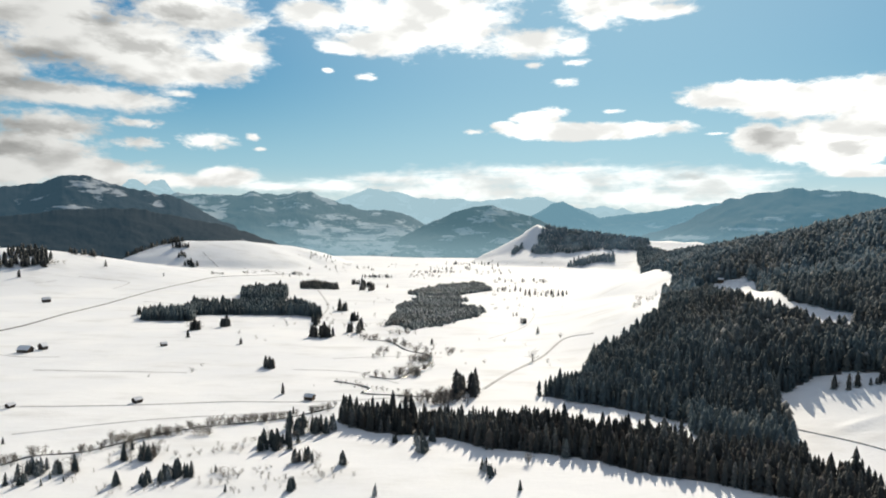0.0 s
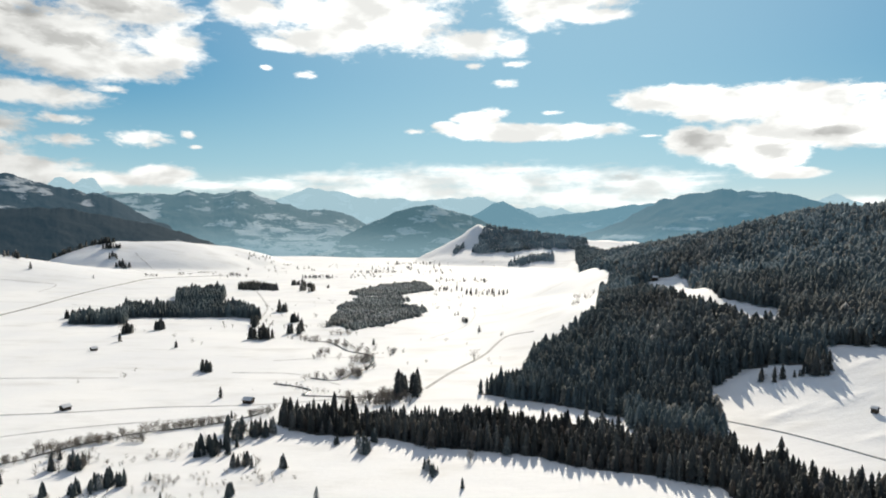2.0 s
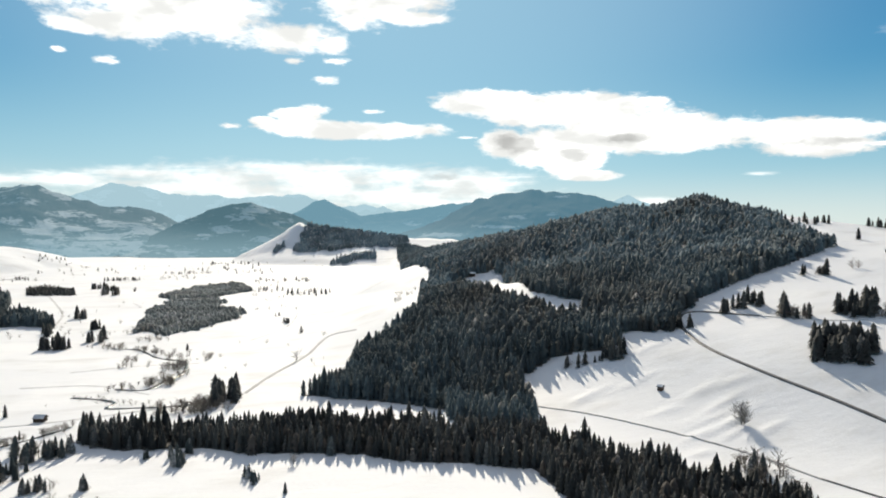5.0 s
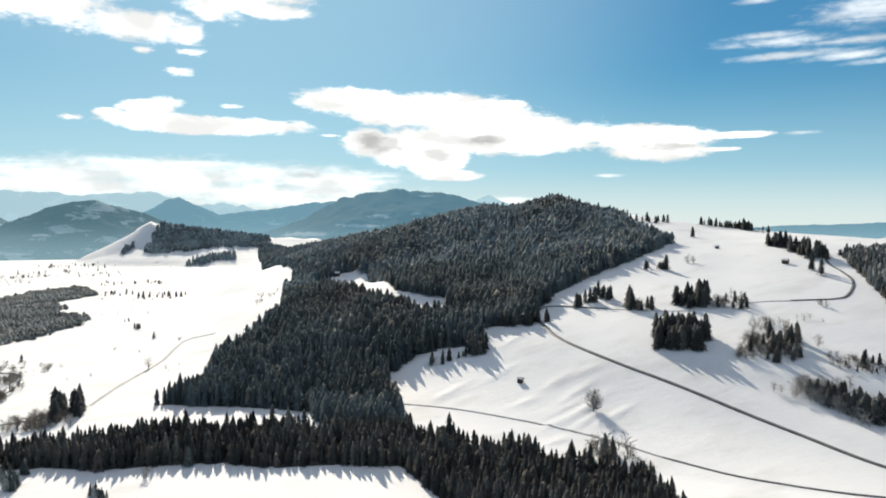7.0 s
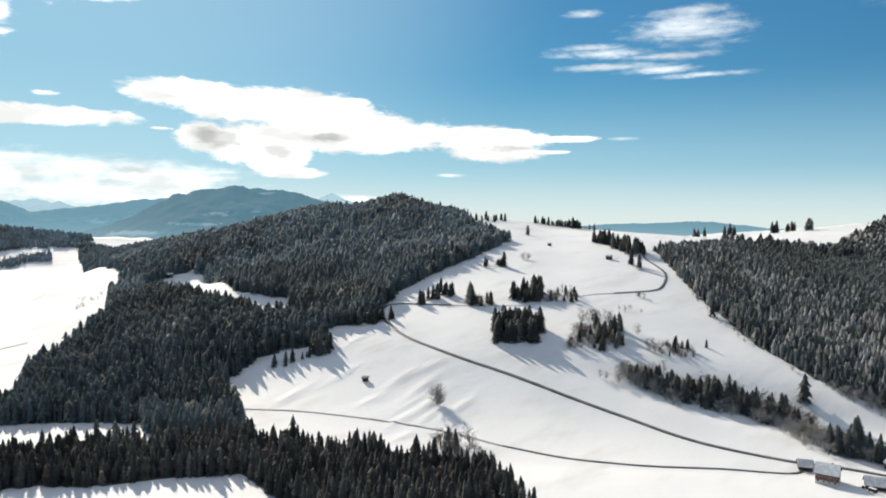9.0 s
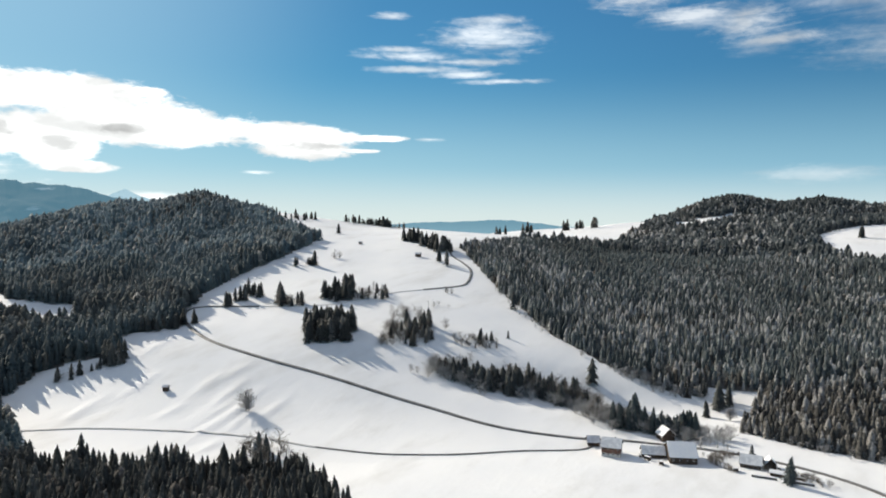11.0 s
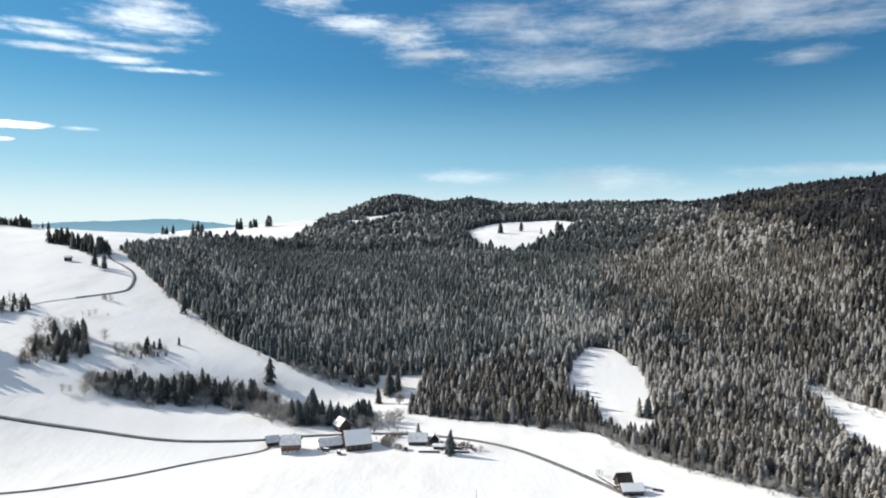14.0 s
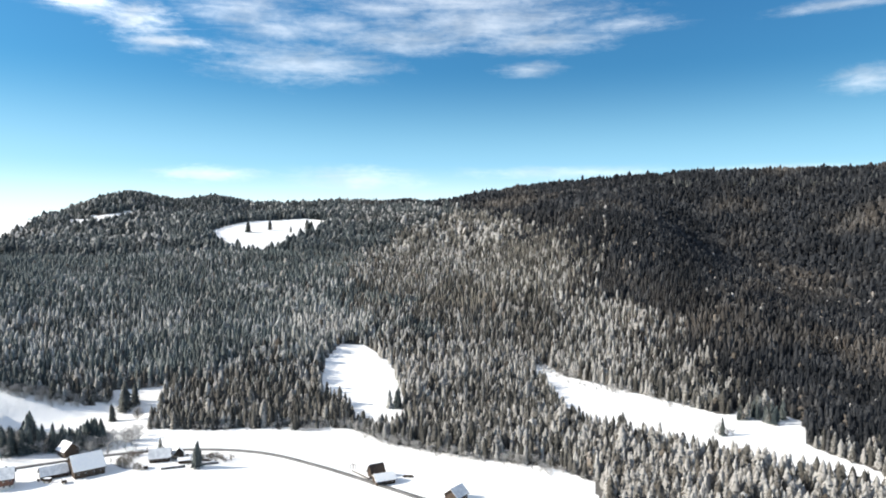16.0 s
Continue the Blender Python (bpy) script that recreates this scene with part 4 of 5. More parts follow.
grove(-94, 407, 41, 12, 34, 3.9, 1)
grove(-153, 387, 54, 8, 34, 3.9, 1)
grove(-116, 538, 2, 2, 1, 7.7, 0)
grove(-31, 469, 2, 3, 3, 8.7, 0)
grove(-73, 403, 10, 6, 5, 5.8, 1)
grove(79, 441, 1, 2, 1, 13.5, 0)
grove(79, 437, 1, 2, 1, 11.8, 0)
grove(54, 427, 1, 2, 1, 7.6, 1)
grove(27, 413, 3, 4, 4, 7.6, 0)
grove(-12, 472, 7, 8, 8, 10.1, 0)
# meadow
grove(499, 563, 5, 8, 5, 18, 0)
grove(516, 561, 7, 10, 5, 18, 0)
grove(533, 558, 8, 10, 6, 18, 0)
grove(527, 520, 5, 8, 5, 22, 0)
grove(531, 506, 13, 10, 30, 13, 0.75)
grove(577, 482, 18, 18, 16, 21, 0)
grove(586, 475, 11, 12, 7, 23, 0)
grove(602, 454, 16, 18, 35, 12, 0.75)
grove(486, 419, 19, 20, 55, 22, 0)
grove(506, 420, 12, 12, 23, 21, 0)
grove(524, 356, 24, 20, 104, 11, 0.88)
grove(538, 353, 12, 18, 16, 17, 0.1)
grove(566, 391, 21, 18, 39, 9, 1)
grove(548, 298, 20, 10, 72, 7, 0.92)
grove(560, 294, 8, 8, 5, 11, 0)
grove(508, 338, 2, 4, 4, 15, 0)
grove(527, 335, 1, 1, 1, 13, 0)
grove(581, 281, 1, 1, 1, 12, 0)
grove(661, 314, 1, 1, 1, 20, 0)
grove(873, 727, 1, 1, 1, 20, 0)
grove(777, 477, 1, 1, 1, 21, 0)
grove(763, 457, 1, 1, 1, 21, 0)
grove(651, 612, 1, 1, 1, 17, 0)
grove(664, 608, 10, 6, 8, 11, 0.6)
grove(669, 596, 1, 1, 1, 18, 0)
grove(717, 599, 5, 5, 4, 13, 1)
grove(660, 393, 6, 5, 5, 9, 1)
grove(611, 374, 12, 6, 5, 7, 1)
grove(559, 335, 3, 4, 2, 11, 1)
grove(356, 382, 1, 2, 3, 15, 1)
grove(316, 324, 15, 14, 24, 13, 0.85)
grove(319, 298, 6, 8, 8, 10, 0.9)
grove(493, 294, 8, 6, 15, 15, 0.6)
grove(496, 277, 10, 9, 16, 16, 0.2)
grove(502, 252, 18, 10, 32, 18, 0.3)
grove(516, 234, 14, 10, 30, 18, 0.5)
grove(524, 207, 15, 10, 32, 18, 0.5)
grove(523, 190, 17, 10, 32, 16, 0.8)
grove(502, 157, 18, 10, 42, 12, 0.85)
grove(499, 139, 4, 6, 6, 22, 0)
grove(494, 119, 12, 7, 24, 13, 0.4)
grove(494, 128, 27, 7, 22, 17, 0)
grove(494, 109, 5, 5, 5, 16, 0)
grove(501, 98, 6, 5, 6, 18, 0)
grove(556, 191, 0, 1, 1, 21, 0)
grove(578, 95, 1, 2, 2, 24, 0)
grove(585, 89, 0, 1, 1, 20, 0)
grove(557, 100, 0, 1, 1, 17, 0)
grove(1628, 810, 15, 10, 7, 27, 0)
grove(1631, 732, 17, 10, 7, 27, 0)
grove(1620, 634, 10, 8, 5, 27, 0)
grove(1599, 589, 11, 8, 5, 27, 0)
grove(1589, 545, 8, 8, 5, 27, 0)
grove(828, 1028, 54, 40, 26, 19, 0)
grove(700, 1069, 83, 40, 22, 17, 0)
grove(921, 886, 52, 30, 18, 17, 0)
grove(1417, -958, 167, 40, 30, 19, 0)
grove(1213, -1163, 150, 40, 26, 19, 0)
grove(1312, -622, 106, 40, 18, 18, 0)
grove(1055, 762, 8, 8, 8, 20, 0)
grove(1056, 746, 10, 8, 6, 9, 0.8)
grove(1065, 736, 8, 6, 5, 12, 0.2)
grove(873, 593, 7, 10, 8, 19, 0)
grove(870, 579, 7, 10, 9, 21, 0)
grove(866, 567, 6, 8, 6, 20, 0)
grove(846, 538, 9, 12, 10, 20, 0)
grove(843, 526, 9, 12, 12, 20, 0)
grove(834, 511, 7, 10, 8, 21, 0)
grove(841, 503, 6, 10, 5, 19, 0)
grove(838, 496, 6, 8, 5, 14, 0.4)
grove(1024, 829, 6, 8, 4, 15, 0)
grove(1030, 822, 5, 6, 3, 16, 0)
grove(1039, 811, 6, 6, 5, 15, 0)
grove(1046, 802, 9, 8, 9, 13, 0.2)
grove(1051, 795, 9, 8, 10, 13, 0.2)
grove(1057, 788, 9, 8, 9, 14, 0.1)
grove(1064, 778, 8, 8, 9, 16, 0)
grove(355, 536, 9, 7, 12, 18, 0)
grove(347, 536, 6, 5, 5, 13, 0.3)
grove(419, 563, 16, 7, 20, 15, 0.1)
grove(327, 543, 1, 1, 1, 13, 0)
grove(337, 540, 5, 4, 3, 8, 0.5)
grove(442, 553, 8, 5, 8, 14, 0)
grove(316, 549, 8, 5, 6, 12, 0.2)
# clearings and farmyard
grove(531, -107, 4, 5, 6, 16, 0)
grove(496, -91, 1, 2, 1, 10, 0)
grove(1392, 4, 6, 5, 4, 22, 0.3)
grove(1434, -37, 2, 2, 1, 22, 0)
grove(1402, -76, 1, 1, 1, 15, 0)
grove(1412, -110, 9, 8, 6, 24, 0)
grove(435, 33, 0, 1, 1, 16, 0)
grove(476, 58, 0, 1, 1, 8, 0)
grove(554, 83, 2, 4, 2, 10, 1)
grove(411, -354, 12, 8, 12, 15, 0.1)
grove(391, -301, 6, 6, 6, 12, 0.4)
grove(557, 101, 0, 1, 1, 14, 0)
grove(576, 96, 2, 4, 2, 22, 0)
grove(591, 90, 0, 1, 1, 16, 0)
grove(586, 147, 0, 1, 1, 21, 0)
grove(408, -342, 13, 10, 14, 13, 0.3)
grove(515, -312, 20, 5, 14, 6, 1)
FAR = np.array(FAR_SPRUCES)
forest("scattered_spruces", (FAR[:, 0], FAR[:, 1]), 0, 0, 7, 6, DARK_NEEDLES, "scattered dark spruces in the snowy valley and on the crest", 0.25, FAR[:, 2], 0.58)
spot = np.stack([scatter.uniform(-330, 380, 520), scatter.uniform(600, 2500, 520)], -1)
spot = spot[(fbm(spot[:, 0] / 120, spot[:, 1] / 160, 21, 3) > 0.52) & ~wooded(spot[:, 0], spot[:, 1]) & ~inside(spot[:, 0], spot[:, 1], WOOD_MOOR) & (spot[:, 0] < 0.16 * spot[:, 1] + 30)]
FAR_BARE += [(x, y, h) for (x, y), h in zip(spot, scatter.uniform(2.0, 7.5, len(spot)))]
FAR = np.array(FAR_BARE)
def fringe(points, count, spread_by, low, high):
    """Scrub along a line of the plan, as (x, y, height)."""
    line = curve_through(points, 2.0)
    pick = line[scatter.integers(0, len(line), count)] + scatter.normal(0, spread_by, (count, 2))
    return np.column_stack([pick, scatter.uniform(low, high, count)])


FRINGE = np.vstack([fringe([(531, 73), (513, 32), (506, -7), (494, -42), (488, -80), (445, -90)], 110, 2.5, 2.5, 6), fringe([(445, -90), (396, -140), (345, -180)], 60, 3.0, 2.5, 5), fringe([(620, -265), (560, -275), (500, -300), (440, -320)], 60, 5.0, 3, 7), fringe([(715, 359), (619, 251), (588, 147)], 50, 5.0, 3, 7), fringe(SCRUB_LINE, 260, 4.0, 2.5, 7), fringe(SKIRT_LINE, 90, 4.0, 4, 8)])
bare_wood("edge_scrub", (FRINGE[:, 0], FRINGE[:, 1]), 0, 0, "grey-brown leafless scrub along the forest edge", FRINGE[:, 2], RIMED_TWIGS)
GARDEN = np.vstack([fringe([(442, 66), (450, 74), (462, 77), (470, 68)], 70, 2.5, 1.5, 4.5), fringe([(452, 44), (449, 36), (448, 24), (447, 18)], 90, 3.0, 1.5, 4.0)])
bare_wood("garden_shrubs", (GARDEN[:, 0], GARDEN[:, 1]), 0, 0, "leafless shrubs in the snowy cottage garden", GARDEN[:, 2])
BANK = np.vstack([fringe(BANK_LINE, 170, 3.5, 2.5, 6.5), fringe([(-101, 648), (-65, 619), (-21, 594), (20, 600)], 50, 4.0, 2, 5), fringe([(-70, 668), (-30, 689), (-14, 780), (-66, 875), (-97, 895)], 110, 6.0, 3, 8), fringe([(-30, 575), (0, 590), (20, 590)], 50, 6.0, 5, 10)])
bare_wood("creek_scrub", (BANK[:, 0], BANK[:, 1]), 0, 0, "grey-brown leafless scrub along the creeks", BANK[:, 2])
GULLY = fringe(GULLY_LINE, 430, 7.5, 5, 11)
bare_wood("gully_scrub", (GULLY[:, 0], GULLY[:, 1]), 0, 0, "grey-brown leafless scrub in the gully", GULLY[:, 2], RIMED_TWIGS)
bare_wood("scattered_scrub", (FAR[:, 0], FAR[:, 1]), 0, 0, "scattered grey-brown leafless scrub in the snowy valley", FAR[:, 2], TWIGS, (22, 7))



# ---- far mountains ----
def mountain(name, far, depth, profile, mat, label, seed, rough=0.05, fields=()):
    """A range at a distance: profile is (azimuth, elevation) of its crest over the valley, fields its larger snow fields as
    (azimuth, elevation, half width, half height)."""
    p = np.array(profile)
    turn = np.arange(p[0, 0], p[-1, 0] + 0.01, 0.06)
    crest = 150 + far * np.tan(np.radians(np.interp(turn, p[:, 0], p[:, 1])))
    jag = far * (0.002 + rough * 0.09) * (fbm(turn * 1.3, turn * 0, seed, 7) - 0.48)
    s = np.concatenate([np.linspace(0, 1, 60), np.linspace(1.12, 2, 6)])
    t, q = np.meshgrid(np.radians(turn), s, indexing="xy")
    d = far - depth * (1 - q)
    x, y = d * np.sin(t), d * np.cos(t)
    rise = np.where(q <= 1, q ** 0.9, np.clip(2 - q, 0, 1))
    cut = fbm(x / (depth * 0.22), y / (depth * 0.22), seed, 6) - 0.48
    z = -12 + (crest[None] + 12) * rise + cut * (crest[None] + 60) * 1.5 * rough * 8 * rise * (1.02 - np.minimum(q, 1)) * np.where(q <= 1, 1, 0)
    z = z + jag[None] * np.where(q <= 1, q ** 9, np.clip(2 - q, 0, 1))
    verts = np.stack([x, y, z], -1).reshape(-1, 3)
    me = big_mesh(name, verts, grid_faces(len(s), len(turn))[:, ::-1], mat)
    me.polygons.foreach_set("use_smooth", [True] * len(me.polygons))
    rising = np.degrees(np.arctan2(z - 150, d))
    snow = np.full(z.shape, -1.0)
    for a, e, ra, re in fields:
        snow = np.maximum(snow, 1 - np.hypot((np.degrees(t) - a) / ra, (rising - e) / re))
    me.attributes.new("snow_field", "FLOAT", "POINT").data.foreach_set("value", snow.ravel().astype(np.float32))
    tagged(new(name, me), label, "mountain", kind="structure")


# The air colours below are emitted as haze by each range.
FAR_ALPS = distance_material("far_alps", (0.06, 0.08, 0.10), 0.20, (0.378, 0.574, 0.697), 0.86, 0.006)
FAR_HAZY = distance_material("far_hazy_range", (0.05, 0.07, 0.08), 0.10, (0.163, 0.337, 0.458), 0.78, 0.005)
FAR_HAZY_NEAR = distance_material("hazy_mountain", (0.05, 0.06, 0.06), 0.06, (0.107, 0.247, 0.348), 0.68, 0.004)
FAR_VILLAGE = distance_material("hazy_snowy_mountain", (0.05, 0.06, 0.06), 0.19, (0.125, 0.255, 0.34), 0.60, 0.006)
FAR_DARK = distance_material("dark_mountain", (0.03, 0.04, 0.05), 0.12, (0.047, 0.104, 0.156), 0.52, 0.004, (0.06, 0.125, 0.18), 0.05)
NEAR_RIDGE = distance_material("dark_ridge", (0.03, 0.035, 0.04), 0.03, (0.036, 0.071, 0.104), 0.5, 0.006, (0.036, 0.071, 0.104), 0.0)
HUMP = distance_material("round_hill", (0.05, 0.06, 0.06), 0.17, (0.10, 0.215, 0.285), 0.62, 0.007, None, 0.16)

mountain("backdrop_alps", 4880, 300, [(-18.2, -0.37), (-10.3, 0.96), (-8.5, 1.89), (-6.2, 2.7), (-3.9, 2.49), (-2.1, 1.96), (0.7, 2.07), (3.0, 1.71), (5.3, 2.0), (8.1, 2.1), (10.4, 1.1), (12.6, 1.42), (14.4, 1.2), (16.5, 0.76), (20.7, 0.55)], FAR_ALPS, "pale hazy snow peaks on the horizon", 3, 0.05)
mountain("backdrop_rock_peaks", 4800, 260, [(-26.1, 1.89), (-24.8, 2.63), (-24.3, 3.15), (-23.6, 3.01), (-23.1, 2.6), (-22.6, 3.12), (-21.8, 3.06), (-21.2, 2.21), (-19.8, 1.72)], FAR_ALPS, "twin rock peaks far off in pale blue haze", 9, 0.05)
mountain("backdrop_range", 4500, 420, [(4.4, -0.23), (7.2, 0.62), (8.8, 1.55), (9.7, 1.73), (10.8, 1.28), (12.6, 0.51), (13.9, 0.66), (16.5, 0.98), (19.0, 1.38), (21.7, 1.63), (23.9, 1.11)], FAR_HAZY, "hazy blue mountain range with a pyramid peak", 5, 0.04)
mountain("backdrop_peak", 4600, 300, [(30.3, 0.63), (32.6, 1.66), (34.2, 2.23), (35.1, 1.81), (37.2, 1.04)], FAR_ALPS, "lone peak in pale blue haze behind the hill", 6, 0.03)
mountain("backdrop_mountain", 3900, 800, [(15.3, -1.29), (16.6, -0.74), (18.4, -0.14), (20.2, 0.78), (22.0, 1.81), (23.8, 2.28), (26.6, 2.64), (28.6, 2.47), (31.2, 2.26), (33.5, 1.58), (37.2, 1.04), (40.4, 0.46), (44.9, -0.2)], FAR_HAZY_NEAR, "wooded mountain in blue haze with a snow field", 7, 0.05, [(25.6, 0.46, 1.35, 0.23), (28.2, 0.61, 1.0, 0.32), (28.9, 2.15, 0.9, 0.19), (23.8, -0.34, 2.75, 0.23), (19.3, -1.05, 2.7, 0.28)])
mountain("backdrop_mountain", 4000, 900, [(-24.2, 1.72), (-21.0, 2.13), (-18.6, 2.05), (-16.5, 2.09), (-15.2, 2.34), (-13.4, 2.01), (-11.9, 2.48), (-10.8, 2.32), (-8.5, 1.62), (-6.2, 0.99), (-3.9, 0.92), (-2.5, 0.42), (-0.7, -0.73), (1.7, -2.11)], FAR_VILLAGE, "mountain in blue haze with scattered snow fields above the valley", 8, 0.05, [(-12.3, -0.24, 0.8, 0.72), (-11.0, -0.88, 1.25, 0.42), (-9.2, 0.42, 1.55, 0.32), (-6.7, -0.12, 1.65, 0.23), (-8.5, -0.63, 1.4, 0.36), (-4.4, -0.94, 1.1, 0.27), (-11.2, 1.22, 0.6, 0.27), (-10.3, -1.56, 2.25, 0.37), (-7.1, -1.74, 2.75, 0.33), (-4.4, -1.77, 1.85, 0.37), (-8.5, -2.2, 5.0, 0.28), (-22.3, 1.29, 0.85, 0.34), (-19.2, 0.73, 0.6, 0.14), (-14.9, 2.12, 0.45, 0.18), (-5.5, 0.72, 0.95, 0.18), (-3.5, 0.09, 0.75, 0.28), (-2.3, -1.76, 1.4, 0.28), (-9.0, -2.48, 6.8, 0.65), (-6.7, -1.23, 3.25, 0.55), (-10.3, -0.55, 1.8, 0.64), (-4.4, -2.14, 2.75, 0.56)])
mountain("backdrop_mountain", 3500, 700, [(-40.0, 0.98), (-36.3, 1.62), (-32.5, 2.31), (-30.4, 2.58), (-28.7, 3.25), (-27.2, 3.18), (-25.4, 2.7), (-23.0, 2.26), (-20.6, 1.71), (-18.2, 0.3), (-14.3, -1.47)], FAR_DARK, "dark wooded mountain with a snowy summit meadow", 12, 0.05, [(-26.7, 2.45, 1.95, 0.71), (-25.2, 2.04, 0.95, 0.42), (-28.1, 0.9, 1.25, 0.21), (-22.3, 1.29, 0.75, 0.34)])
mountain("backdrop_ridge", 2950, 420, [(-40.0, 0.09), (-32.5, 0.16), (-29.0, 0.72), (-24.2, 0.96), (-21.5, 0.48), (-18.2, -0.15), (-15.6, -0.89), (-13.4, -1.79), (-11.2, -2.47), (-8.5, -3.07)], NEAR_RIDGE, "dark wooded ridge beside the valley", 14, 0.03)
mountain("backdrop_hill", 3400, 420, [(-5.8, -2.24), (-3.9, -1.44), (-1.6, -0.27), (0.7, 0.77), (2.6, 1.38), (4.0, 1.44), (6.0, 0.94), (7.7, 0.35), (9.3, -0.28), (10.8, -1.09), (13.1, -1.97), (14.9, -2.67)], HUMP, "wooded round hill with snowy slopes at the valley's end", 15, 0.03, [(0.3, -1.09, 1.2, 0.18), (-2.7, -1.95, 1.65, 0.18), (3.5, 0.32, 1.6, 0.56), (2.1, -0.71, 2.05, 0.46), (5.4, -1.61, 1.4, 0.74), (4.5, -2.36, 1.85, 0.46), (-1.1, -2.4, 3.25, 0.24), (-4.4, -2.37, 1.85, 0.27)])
mountain("backdrop_horizon", 4850, 300, [(44.6, -0.82), (50.4, -0.48), (56.7, -0.1), (60.6, 0.06), (63.3, 0.16), (65.2, 0.08), (68.9, -0.27), (72.6, -0.76)], FAR_HAZY, "low ridge in blue haze on the far horizon", 16, 0.02)



# ---- farm buildings and huts ----
PLASTER = rough_material("pale_plaster", (0.55, 0.52, 0.47, 1), (0.72, 0.69, 0.63, 1), 0.5, 0.01)
RED_WOOD = rough_material("red_brown_boards", (0.10, 0.048, 0.034, 1), (0.21, 0.11, 0.076, 1), 0.35, 0.02, 0.8, (1, 1, 0.15))
ROOF_SNOW = rough_material("roof_snow", (0.80, 0.81, 0.83, 1), (0.88, 0.88, 0.87, 1), 1.4, 0.06, 0.7)
THIN_SNOW = rough_material("thin_grey_roof_snow", (0.50, 0.52, 0.55, 1), (0.80, 0.81, 0.82, 1), 1.8, 0.04, 0.7)
STONE = rough_material("dark_stone", (0.07, 0.065, 0.06, 1), (0.22, 0.205, 0.19, 1), 0.5, 0.06)


def glass_material():
    m, n = material("window_glass")
    finish(n, (0.03, 0.035, 0.045, 1), 0.08, specular=0.6)
    return m


GLASS = glass_material()


def part(name, bm, mat, parent, label=""):
    me = bpy.data.meshes.new(name)
    bm.to_mesh(me)
    bm.free()
    me.materials.append(mat)
    ob = new(name, me)
    ob.parent = parent
    if label:
        tagged(ob, label)
    return ob


def box(bm, x0, y0, z0, x1, y1, z1):
    v = [bm.verts.new(p) for p in ((x0, y0, z0), (x1, y0, z0), (x1, y1, z0), (x0, y1, z0), (x0, y0, z1), (x1, y0, z1), (x1, y1, z1), (x0, y1, z1))]
    for f in ((0, 3, 2, 1), (4, 5, 6, 7), (0, 1, 5, 4), (1, 2, 6, 5), (2, 3, 7, 6), (3, 0, 4, 7)):
        bm.faces.new([v[i] for i in f])


def prism(bm, profile, x0, x1):
    """A solid with the (y, z) profile, from x0 to x1."""
    a = [bm.verts.new((x0, y, z)) for y, z in profile]
    b = [bm.verts.new((x1, y, z)) for y, z in profile]
    bm.faces.new(a[::-1]), bm.faces.new(b)
    for i in range(len(a)):
        j = (i + 1) % len(a)
        bm.faces.new((a[i], a[j], b[j], b[i]))
    bmesh.ops.recalc_face_normals(bm, faces=bm.faces)


def soften(bm, width):
    bmesh.ops.bevel(bm, geom=bm.edges[:], offset=width, segments=2, profile=0.6, affect="EDGES")


